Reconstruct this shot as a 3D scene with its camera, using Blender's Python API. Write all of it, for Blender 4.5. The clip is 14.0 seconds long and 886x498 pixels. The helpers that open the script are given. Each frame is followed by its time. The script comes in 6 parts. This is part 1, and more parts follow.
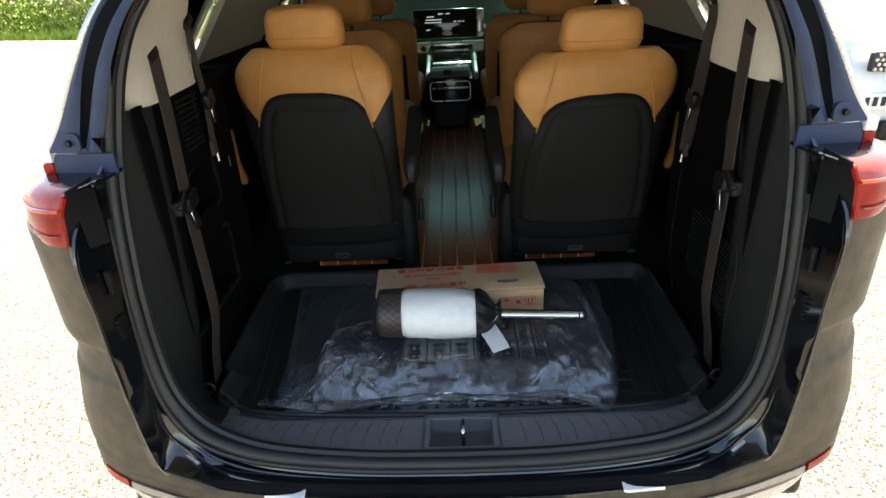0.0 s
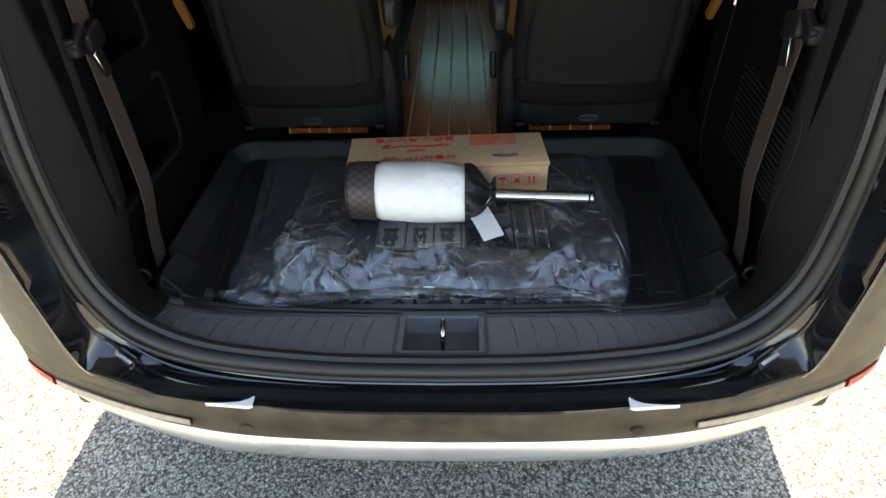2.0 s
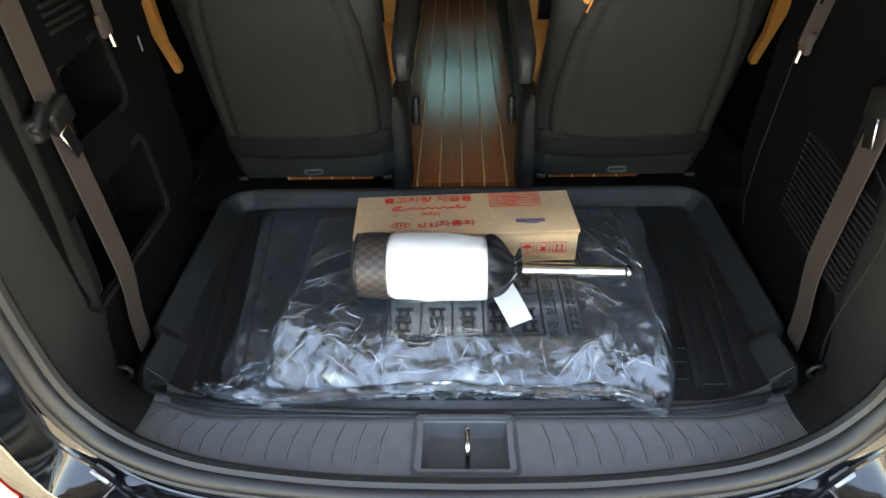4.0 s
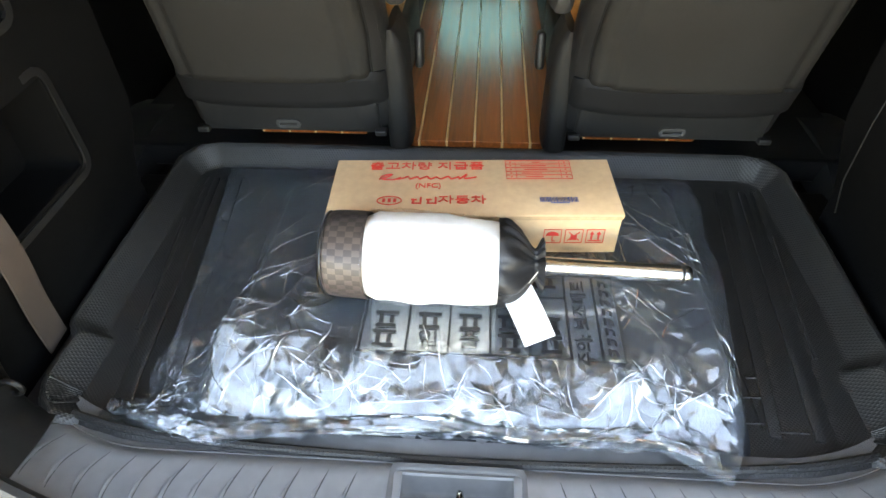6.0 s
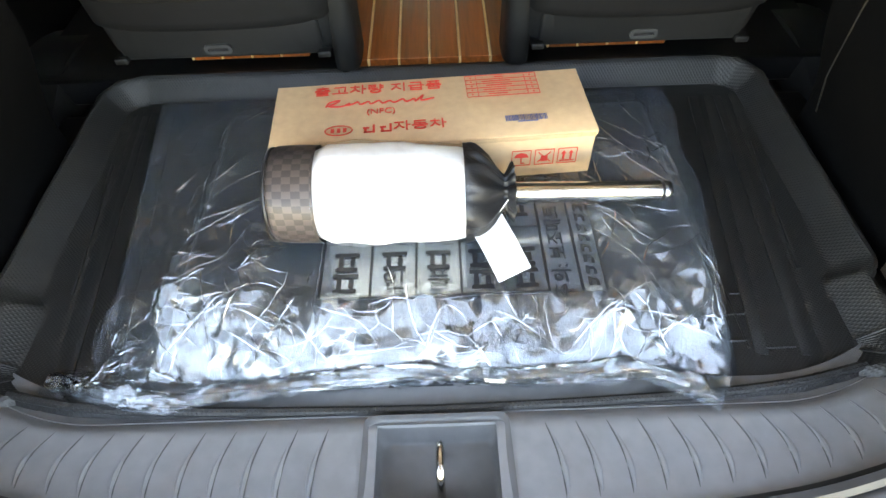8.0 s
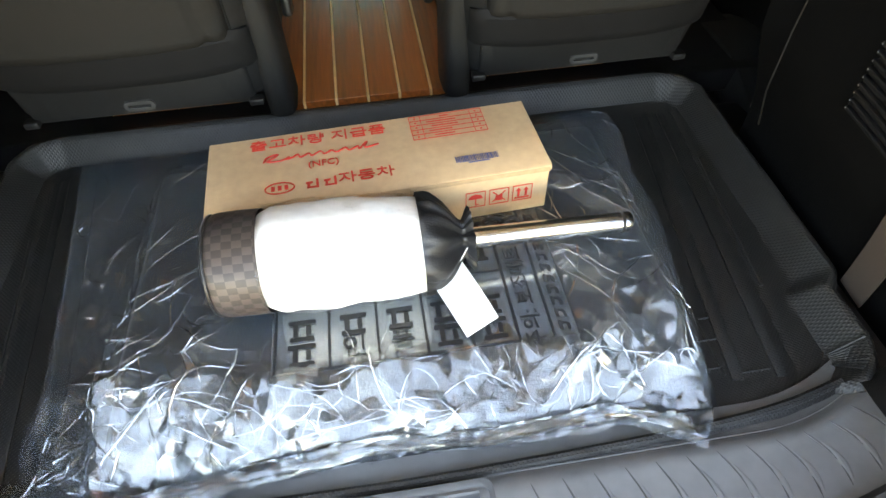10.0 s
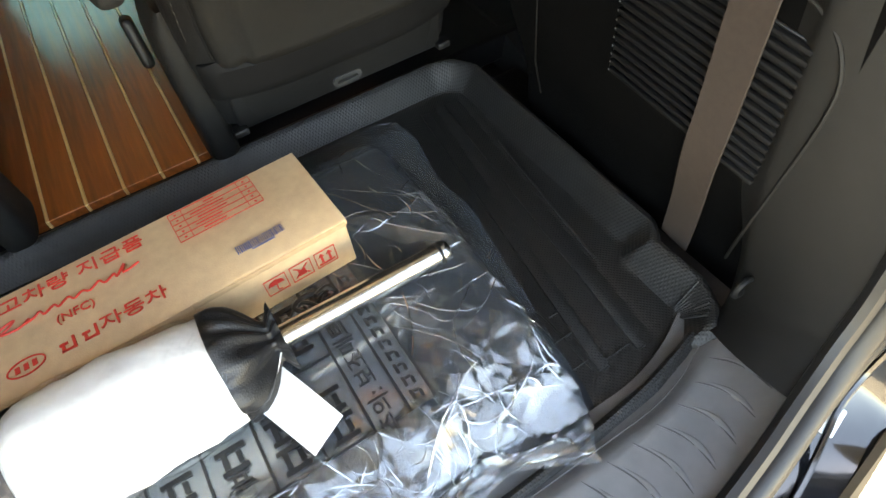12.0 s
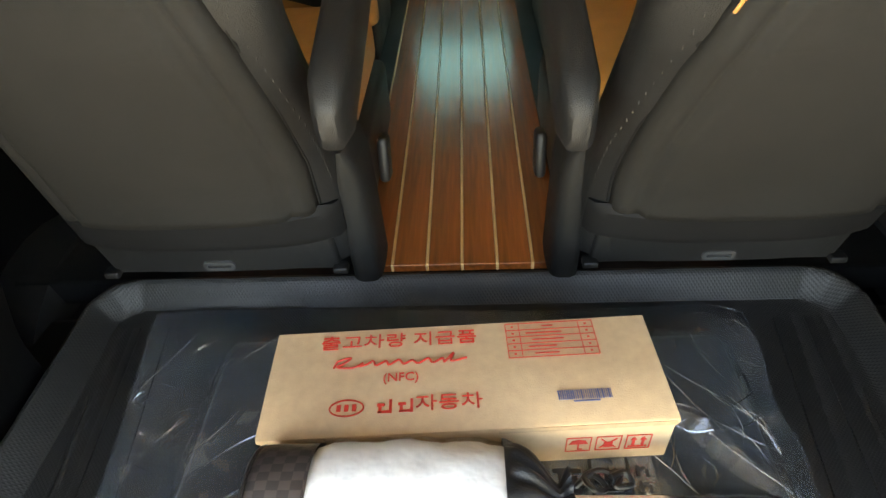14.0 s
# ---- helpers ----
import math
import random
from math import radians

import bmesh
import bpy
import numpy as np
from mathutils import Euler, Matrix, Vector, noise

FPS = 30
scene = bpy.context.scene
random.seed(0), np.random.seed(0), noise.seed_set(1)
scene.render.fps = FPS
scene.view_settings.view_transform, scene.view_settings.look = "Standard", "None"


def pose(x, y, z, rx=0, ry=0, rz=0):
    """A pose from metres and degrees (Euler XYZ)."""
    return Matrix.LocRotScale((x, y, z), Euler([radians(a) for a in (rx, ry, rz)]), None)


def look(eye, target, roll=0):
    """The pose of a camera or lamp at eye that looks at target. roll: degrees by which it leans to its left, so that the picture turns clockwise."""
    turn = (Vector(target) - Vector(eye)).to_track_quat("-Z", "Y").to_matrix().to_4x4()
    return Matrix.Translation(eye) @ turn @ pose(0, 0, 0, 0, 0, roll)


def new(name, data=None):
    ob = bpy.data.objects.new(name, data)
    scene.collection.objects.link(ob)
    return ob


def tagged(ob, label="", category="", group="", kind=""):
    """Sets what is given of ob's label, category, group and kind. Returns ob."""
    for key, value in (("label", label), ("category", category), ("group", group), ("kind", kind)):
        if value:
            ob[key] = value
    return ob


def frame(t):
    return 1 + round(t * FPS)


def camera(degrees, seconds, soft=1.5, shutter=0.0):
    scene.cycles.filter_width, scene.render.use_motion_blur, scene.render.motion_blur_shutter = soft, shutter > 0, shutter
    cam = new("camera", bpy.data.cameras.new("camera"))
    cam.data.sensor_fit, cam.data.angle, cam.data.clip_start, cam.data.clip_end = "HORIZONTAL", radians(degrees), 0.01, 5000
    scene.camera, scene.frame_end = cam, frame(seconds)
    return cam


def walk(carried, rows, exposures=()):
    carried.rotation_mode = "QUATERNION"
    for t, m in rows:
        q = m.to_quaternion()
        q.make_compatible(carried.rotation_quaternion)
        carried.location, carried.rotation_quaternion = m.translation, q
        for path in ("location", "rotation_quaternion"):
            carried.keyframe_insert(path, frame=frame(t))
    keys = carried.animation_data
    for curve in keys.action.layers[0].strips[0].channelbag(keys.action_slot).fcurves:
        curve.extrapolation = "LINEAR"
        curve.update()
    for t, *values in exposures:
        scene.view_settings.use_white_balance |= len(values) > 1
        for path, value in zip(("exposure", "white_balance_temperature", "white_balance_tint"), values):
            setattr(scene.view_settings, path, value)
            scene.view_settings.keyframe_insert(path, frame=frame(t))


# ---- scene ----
cam = camera(74.0, 14.0)
PATH = [
    (0, (0.012, -0.97, 1.636), (-0.047, 0.834, 0.775), -2.8),
    (0.5, (-0.017, -0.945, 1.636), (-0.073, 0.844, 0.742), -2.6),
    (1, (-0.04, -0.89, 1.613), (-0.087, 0.865, 0.655), -2.1),
    (1.5, (0.001, -0.816, 1.563), (-0.051, 0.872, 0.492), -1.8),
    (2, (0.045, -0.742, 1.498), (-0.028, 0.846, 0.284), -1.9),
    (2.5, (0.042, -0.671, 1.524), (-0.054, 0.867, 0.25), -2.2),
    (3, (0.014, -0.627, 1.593), (-0.091, 0.96, 0.38), -2.4),
    (3.2, (-0.002, -0.608, 1.593), (-0.089, 0.987, 0.389), -2.1),
    (5.3, (-0.006, -0.344, 1.43), (-0.058, 1.173, 0.127), -1.7),
    (5.5, (0.005, -0.311, 1.423), (-0.064, 1.196, 0.11), -1.1),
    (6, (0.015, -0.261, 1.415), (-0.102, 1.204, 0.058), -1.1),
    (6.5, (0.02, -0.22, 1.403), (-0.083, 1.21, 0.008), -1.1),
    (7, (0.018, -0.187, 1.411), (-0.067, 1.213, -0.014), -1.4),
    (7.5, (0.027, -0.189, 1.39), (-0.019, 1.125, -0.118), -2.2),
    (7.7, (0.024, -0.195, 1.373), (-0.003, 1.081, -0.167), -2.3),
    (9.8, (0.0, -0.14, 1.366), (0.055, 1.153, -0.161), -1.7),
    (10, (0.013, -0.125, 1.37), (0.174, 1.172, -0.144), -2.1),
    (10.2, (0.041, -0.108, 1.379), (0.325, 1.158, -0.143), -5.5),
    (10.5, (0.056, -0.075, 1.366), (0.575, 1.054, -0.201), -5.3),
    (11, (0.089, -0.044, 1.365), (0.654, 1.064, -0.2), -7.0),
    (11.5, (0.117, -0.019, 1.369), (0.695, 1.091, -0.191), -7.3),
    (12, (0.133, -0.016, 1.361), (0.673, 1.089, -0.216), -7.7),
    (12.5, (0.118, 0.009, 1.36), (0.585, 1.174, -0.198), -5.1),
    (13, (0.101, 0.03, 1.353), (0.355, 1.293, -0.176), -6.2),
    (13.5, (0.07, 0.066, 1.368), (0.061, 1.414, -0.11), -4.6),
    (14, (0.019, 0.103, 1.407), (-0.082, 1.598, 0.083), -3.9),
]
walk(cam, [(t, look(eye, target, roll)) for t, eye, target, roll in PATH],
     exposures=[(0.0, 2.0, 7900, 10), (1.0, 2.0, 7900, 10), (2.0, 2.4, 8200, 10), (3.2, 2.95, 8600, 10), (5.3, 4.38, 9600, 10), (7.5, 4.56, 9800, 10), (9.8, 4.33, 10200, 10), (12.5, 4.2, 10300, 10), (14.0, 4.4, 10500, 10)])

# ---- light ----
world = bpy.data.worlds.new("world")
scene.world = world
world.use_nodes = True
_n = world.node_tree.nodes
_sky = _n.new("ShaderNodeTexSky")
_sky.sky_type = "NISHITA"
_sky.sun_disc = False
_sky.sun_elevation, _sky.sun_rotation = radians(60), radians(10)
world.node_tree.links.new(_sky.outputs[0], _n["Background"].inputs[0])
_n["Background"].inputs[1].default_value = 0.15
_sun = bpy.data.lights.new("sun", "SUN")
_sun.energy, _sun.angle, _sun.color = 5.0, radians(0.53), (1.0, 0.95, 0.87)
sun = new("sun", _sun)
_az, _el = radians(10), radians(60)
_dir = Vector((math.sin(_az) * math.cos(_el), math.cos(_az) * math.cos(_el), math.sin(_el)))
sun.matrix_world = look(_dir * 30, (0, 0, 0))

# ---- materials ----


def mat(name, col, rough=0.5, metal=0.0, var=0.15, scale=40.0, bump=0.1, bscale=400.0, spec=0.5, coat=0.0, rvar=0.1, island=0.0, big=4.0):
    """A principled surface with grain and blotches at two scales and a fine relief."""
    m = bpy.data.materials.new(name)
    m.use_nodes = True
    nt = m.node_tree
    N, L = nt.nodes, nt.links
    b = N["Principled BSDF"]
    tc = N.new("ShaderNodeTexCoord")
    n1, n2, n3 = (N.new("ShaderNodeTexNoise") for _ in range(3))
    for n, s, d in ((n1, scale, 4), (n2, big, 3), (n3, bscale, 2)):
        n.inputs["Scale"].default_value, n.inputs["Detail"].default_value = s, d
        L.new(tc.outputs["Object"], n.inputs["Vector"])
    mix = N.new("ShaderNodeMath")
    mix.operation = "ADD"
    L.new(n1.outputs[0], mix.inputs[0])
    L.new(n2.outputs[0], mix.inputs[1])
    ramp = N.new("ShaderNodeMapRange")
    ramp.inputs[1].default_value, ramp.inputs[2].default_value = 0.7, 1.3
    ramp.inputs[3].default_value, ramp.inputs[4].default_value = 1 - var, 1 + var
    L.new(mix.outputs[0], ramp.inputs[0])
    value = ramp.outputs[0]
    if island:
        oi = N.new("ShaderNodeObjectInfo")
        r2 = N.new("ShaderNodeMapRange")
        r2.inputs[3].default_value, r2.inputs[4].default_value = 1 - island, 1 + island
        L.new(oi.outputs["Random"], r2.inputs[0])
        mu = N.new("ShaderNodeMath")
        mu.operation = "MULTIPLY"
        L.new(value, mu.inputs[0])
        L.new(r2.outputs[0], mu.inputs[1])
        value = mu.outputs[0]
    vm = N.new("ShaderNodeVectorMath")
    vm.operation = "SCALE"
    vm.inputs[0].default_value = col
    L.new(value, vm.inputs["Scale"])
    L.new(vm.outputs[0], b.inputs["Base Color"])
    rr = N.new("ShaderNodeMapRange")
    rr.inputs[1].default_value, rr.inputs[2].default_value = 0.3, 0.7
    rr.inputs[3].default_value, rr.inputs[4].default_value = max(0.02, rough - rvar), min(1, rough + rvar)
    L.new(n2.outputs[0], rr.inputs[0])
    L.new(rr.outputs[0], b.inputs["Roughness"])
    b.inputs["Metallic"].default_value = metal
    b.inputs["Specular IOR Level"].default_value = spec
    b.inputs["Coat Weight"].default_value = coat
    b.inputs["Coat Roughness"].default_value = 0.06
    if bump:
        bp = N.new("ShaderNodeBump")
        bp.inputs["Strength"].default_value, bp.inputs["Distance"].default_value = bump, 0.002
        L.new(n3.outputs[0], bp.inputs["Height"])
        L.new(bp.outputs[0], b.inputs["Normal"])
    return m


PAINT = mat("black_paint", (0.006, 0.0065, 0.008), 0.1, 0.0, 0.3, 12, 0.0, rvar=0.05, coat=1.0)
DIRTY = mat("dusty_dark_paint", (0.062, 0.046, 0.029), 0.5, 0.0, 0.5, 25, 0.08, 90, spec=0.25, coat=0.05, rvar=0.12)
# black panel with the blue of the reflected sky put into its colour
PILLAR = mat("sky_tinted_panel", (0.02, 0.036, 0.08), 0.4, 0.0, 0.2, 8, 0.02, spec=0.3)
SILVER = mat("satin_silver", (0.62, 0.62, 0.62), 0.3, 0.75, 0.1, 20, 0.02)
CHROME = mat("chrome", (0.5, 0.5, 0.495), 0.18, 1.0, 0.06, 30, 0.0, rvar=0.05)
RUBBER = mat("seal_rubber", (0.011, 0.011, 0.0112), 0.45, 0, 0.2, 60, 0.15, 900)
PLASTIC = mat("charcoal_plastic", (0.0105, 0.0102, 0.01), 0.55, 0, 0.15, 60, 0.35, 1400, spec=0.22)
SILLP = mat("grey_sill_plastic", (0.15, 0.15, 0.152), 0.5, 0, 0.12, 50, 0.3, 1300)
# sill plastic again, with the recess's shade put into its colour
RECESS_SHADE = mat("shaded_sill_plastic", (0.075, 0.075, 0.077), 0.5, 0, 0.12, 50, 0.3, 1300)
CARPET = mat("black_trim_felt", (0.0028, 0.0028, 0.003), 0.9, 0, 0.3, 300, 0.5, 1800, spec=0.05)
BEIGE = mat("beige_pillar_trim", (0.52, 0.46, 0.37), 0.7, 0, 0.08, 60, 0.25, 1400)
ROOFLINE = mat("grey_headliner", (0.5, 0.46, 0.4), 0.9, 0, 0.08, 200, 0.3, 1600)
TAN = mat("tan_leather", (0.46, 0.2, 0.055), 0.45, 0, 0.13, 30, 0.45, 700, spec=0.4)
BLACKL = mat("black_leather", (0.008, 0.008, 0.0083), 0.5, 0, 0.2, 40, 0.45, 800, spec=0.35)
SEATBACK = mat("seat_back_fabric", (0.0125, 0.0119, 0.0112), 0.75, 0, 0.2, 200, 0.5, 1600, spec=0.2)
BLACKP = mat("black_plastic", (0.006, 0.006, 0.0063), 0.42, 0, 0.2, 60, 0.25, 1200, spec=0.35)
GLOSSB = mat("gloss_black", (0.008, 0.008, 0.01), 0.08, 0, 0.2, 20, 0.0)
WEB = mat("belt_webbing", (0.046, 0.034, 0.029), 0.75, 0, 0.15, 150, 0.5, 2200, spec=0.3)
MATTE = mat("matte_black", (0.006, 0.006, 0.0065), 0.7, 0, 0.2, 40, 0.1, 900, spec=0.15)
REDL = mat("red_lens", (0.3, 0.01, 0.007), 0.12, 0, 0.3, 40, 0.03, 120, spec=0.25, coat=0.1)
LATCH = mat("grey_latch_plastic", (0.04, 0.04, 0.041), 0.45, 0, 0.1, 60, 0.1, 900)
PALEL = mat("pale_lens", (0.4, 0.07, 0.055), 0.12, 0, 0.25, 60, 0.0, spec=0.3, coat=0.2)
REFL = mat("clear_reflector", (0.3, 0.24, 0.19), 0.25, 0, 0.2, 60, 0.1, 300, coat=0.6)
ORANGEL = mat("amber_lens", (0.5, 0.06, 0.012), 0.1, 0, 0.2, 60, 0.0, coat=1.0)
CARD = mat("cardboard", (0.51, 0.33, 0.19), 0.8, 0, 0.1, 70, 0.2, 500, spec=0.25)
CARDI = mat("cardboard_edge", (0.36, 0.23, 0.13), 0.85, 0, 0.15, 90, 0.2, 500, spec=0.2)
REDI = mat("red_ink", (0.62, 0.035, 0.02), 0.7, 0, 0.15, 120, 0.0)
BLUEI = mat("blue_ink", (0.09, 0.1, 0.2), 0.7, 0, 0.15, 120, 0.0)
BLACKI = mat("black_ink", (0.01, 0.01, 0.012), 0.5, 0, 0.15, 120, 0.0)
WHITEC = mat("white_fleece", (0.9, 0.9, 0.885), 0.95, 0, 0.06, 45, 1.0, 70, spec=0.05)
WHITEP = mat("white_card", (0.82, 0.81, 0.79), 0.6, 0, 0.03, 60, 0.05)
SATIN = mat("black_satin_cloth", (0.012, 0.012, 0.0135), 0.36, 0, 0.3, 60, 0.35, 500)
PAD = mat("dark_folded_mat", (0.011, 0.013, 0.017), 0.6, 0, 0.3, 30, 0.4, 300)
WHITECAR = mat("white_car_paint", (0.8, 0.8, 0.8), 0.2, 0, 0.05, 5, 0.0, coat=1.0)
STITCH = mat("pale_thread", (0.03, 0.027, 0.024), 0.8, 0, 0.1, 60, 0.0)
LIGHTW = mat("pale_maple_inlay", (0.68, 0.42, 0.19), 0.45, 0, 0.15, 30, 0.1, 300, coat=0.6)


def wood():
    m = mat("teak_plank", (0.27, 0.068, 0.014), 0.5, 0, 0.35, 10, 0.15, 300, spec=0.2, coat=1.0, island=0.25)
    m.node_tree.nodes["Principled BSDF"].inputs["Coat Roughness"].default_value = 0.19
    nt = m.node_tree
    N, L = nt.nodes, nt.links
    tc = next(n for n in N if n.type == "TEX_COORD")
    mp = N.new("ShaderNodeMapping")
    mp.inputs["Scale"].default_value = (14, 0.7, 14)
    L.new(tc.outputs["Object"], mp.inputs[0])
    for n in [n for n in N if n.type == "TEX_NOISE"][:2]:
        L.new(mp.outputs[0], n.inputs["Vector"])
    return m


WOOD = wood()


def weave():
    """Black rubber with a fine diamond emboss."""
    m = mat("embossed_rubber", (0.02, 0.0195, 0.019), 0.42, 0, 0.2, 30, 0.0, spec=0.4)
    nt = m.node_tree
    N, L = nt.nodes, nt.links
    b = N["Principled BSDF"]
    tc = next(n for n in N if n.type == "TEX_COORD")
    mp = N.new("ShaderNodeMapping")
    mp.inputs["Rotation"].default_value = (0, 0, radians(45))
    L.new(tc.outputs["Object"], mp.inputs[0])
    ck = []
    for d in ("X", "Y"):
        w = N.new("ShaderNodeTexWave")
        w.bands_direction = d
        w.inputs["Scale"].default_value = 75
        L.new(mp.outputs[0], w.inputs["Vector"])
        ck.append(w)
    mu = N.new("ShaderNodeMath")
    mu.operation = "MULTIPLY"
    L.new(ck[0].outputs["Fac"], mu.inputs[0])
    L.new(ck[1].outputs["Fac"], mu.inputs[1])
    bp = N.new("ShaderNodeBump")
    bp.inputs["Strength"].default_value, bp.inputs["Distance"].default_value = 0.55, 0.001
    L.new(mu.outputs[0], bp.inputs["Height"])
    L.new(bp.outputs[0], b.inputs["Normal"])
    return m


WEAVE = weave()


def checked():
    """Woven pouch cloth with brown and black checks."""
    m = mat("checked_cloth", (0.1, 0.075, 0.065), 0.5, 0, 0.2, 60, 0.2, 900)
    nt = m.node_tree
    N, L = nt.nodes, nt.links
    b = N["Principled BSDF"]
    uv = N.new("ShaderNodeUVMap")
    ck = N.new("ShaderNodeTexChecker")
    ck.inputs["Scale"].default_value = 1.0
    ck.inputs["Color1"].default_value = (0.007, 0.0065, 0.0065, 1)
    ck.inputs["Color2"].default_value = (0.046, 0.034, 0.032, 1)
    L.new(uv.outputs[0], ck.inputs["Vector"])
    nz = next(n for n in N if n.type == "TEX_NOISE")
    mx = N.new("ShaderNodeMix")
    mx.data_type = "RGBA"
    mx.inputs[0].default_value = 0.25
    L.new(ck.outputs[0], mx.inputs["A"])
    old = b.inputs["Base Color"].links[0].from_socket
    L.new(old, mx.inputs["B"])
    L.new(mx.outputs["Result"], b.inputs["Base Color"])
    return m


CHECK = checked()


def film(name, tint, gloss, haze, rough=0.07, bump=0.0, turn=0, most=1.0):
    """Clear plastic film: see-through, a mirror sheen that grows at grazing angles, a little milkiness."""
    m = bpy.data.materials.new(name)
    m.use_nodes = True
    nt = m.node_tree
    N, L = nt.nodes, nt.links
    N.remove(N["Principled BSDF"])
    out = N["Material Output"]
    tr, gl, df = N.new("ShaderNodeBsdfTransparent"), N.new("ShaderNodeBsdfGlossy"), N.new("ShaderNodeBsdfDiffuse")
    tr.inputs[0].default_value = (*tint, 1)
    gl.inputs["Roughness"].default_value = rough
    df.inputs[0].default_value = (0.74, 0.84, 0.95, 1)
    fr = N.new("ShaderNodeFresnel")
    fr.inputs[0].default_value = 1.6
    mr = N.new("ShaderNodeMapRange")
    mr.inputs[3].default_value, mr.inputs[4].default_value = gloss, most
    L.new(fr.outputs[0], mr.inputs[0])
    m1, m2 = N.new("ShaderNodeMixShader"), N.new("ShaderNodeMixShader")
    m1.inputs[0].default_value = haze
    L.new(tr.outputs[0], m1.inputs[1])
    L.new(df.outputs[0], m1.inputs[2])
    L.new(mr.outputs[0], m2.inputs[0])
    L.new(m1.outputs[0], m2.inputs[1])
    L.new(gl.outputs[0], m2.inputs[2])
    L.new(m2.outputs[0], out.inputs[0])
    if bump:
        # folds: straight-sided ridges in several directions, each fading in and out, strongest towards the front
        tc = N.new("ShaderNodeTexCoord")
        total = None
        for k in range(4):
            mp = N.new("ShaderNodeMapping")
            mp.inputs["Rotation"].default_value = (0, 0, radians(turn + (12, 68, 118, 155)[k]))
            mp.inputs["Location"].default_value = (0.37 * k + turn, 0.71 * k, 0)
            L.new(tc.outputs["Object"], mp.inputs[0])
            wv = N.new("ShaderNodeTexWave")
            wv.wave_profile = "TRI"
            wv.inputs["Scale"].default_value = (2.1, 3.0, 4.3, 7.5)[k]
            wv.inputs["Distortion"].default_value, wv.inputs["Detail"].default_value = 3.2, 1.0
            wv.inputs["Detail Scale"].default_value = 1.3
            L.new(mp.outputs[0], wv.inputs["Vector"])
            nz = N.new("ShaderNodeTexNoise")
            nz.inputs["Scale"].default_value, nz.inputs["Detail"].default_value = 9 + 2 * k, 1
            L.new(mp.outputs[0], nz.inputs["Vector"])
            ms = N.new("ShaderNodeMapRange")
            ms.inputs[1].default_value, ms.inputs[2].default_value = 0.38, 0.62
            ms.inputs[4].default_value = (1.0, 0.8, 0.55, 0.25)[k]
            L.new(nz.outputs[0], ms.inputs[0])
            mu = N.new("ShaderNodeMath")
            mu.operation = "MULTIPLY_ADD"
            L.new(wv.outputs["Fac"], mu.inputs[0])
            L.new(ms.outputs[0], mu.inputs[1])
            if total:
                L.new(total, mu.inputs[2])
            else:
                mu.inputs[2].default_value = 0
            total = mu.outputs[0]
        sp = N.new("ShaderNodeSeparateXYZ")
        L.new(tc.outputs["Object"], sp.inputs[0])
        fr2 = N.new("ShaderNodeMapRange")
        fr2.inputs[1].default_value, fr2.inputs[2].default_value = -0.1, -0.22
        fr2.inputs[3].default_value, fr2.inputs[4].default_value = 0.45, 1.0
        L.new(sp.outputs["Y"], fr2.inputs[0])
        mh = N.new("ShaderNodeMath")
        mh.operation = "MULTIPLY"
        L.new(total, mh.inputs[0])
        L.new(fr2.outputs[0], mh.inputs[1])
        bp = N.new("ShaderNodeBump")
        bp.inputs["Strength"].default_value, bp.inputs["Distance"].default_value = 1.0, bump
        L.new(mh.outputs[0], bp.inputs["Height"])
        L.new(bp.outputs[0], gl.inputs["Normal"])
        L.new(bp.outputs[0], fr.inputs["Normal"])
    return m


FILM = film("clear_bag_film", (0.92, 0.95, 0.975), 0.03, 0.065, 0.035)
FOLD = film("bunched_bag_film", (0.95, 0.97, 0.985), 0.055, 0.035, 0.04)
# glossier and milkier than the film, to paint glints on its folds
GLINT = film("glint_film", (0.92, 0.95, 0.97), 0.22, 0.18, 0.1)
LABELF = film("grey_print_film", (0.6, 0.62, 0.63), 0.05, 0.13, 0.12)
WRAP = film("clear_wrap", (0.98, 0.98, 0.98), 0.01, 0.0, 0.1, 0.006, 20, 0.25)
TINT = film("tinted_glass", (0.55, 0.57, 0.53), 0.04, 0.0, 0.01)
WINDSH = film("windscreen_glass", (0.38, 0.56, 0.53), 0.03, 0.0, 0.01)


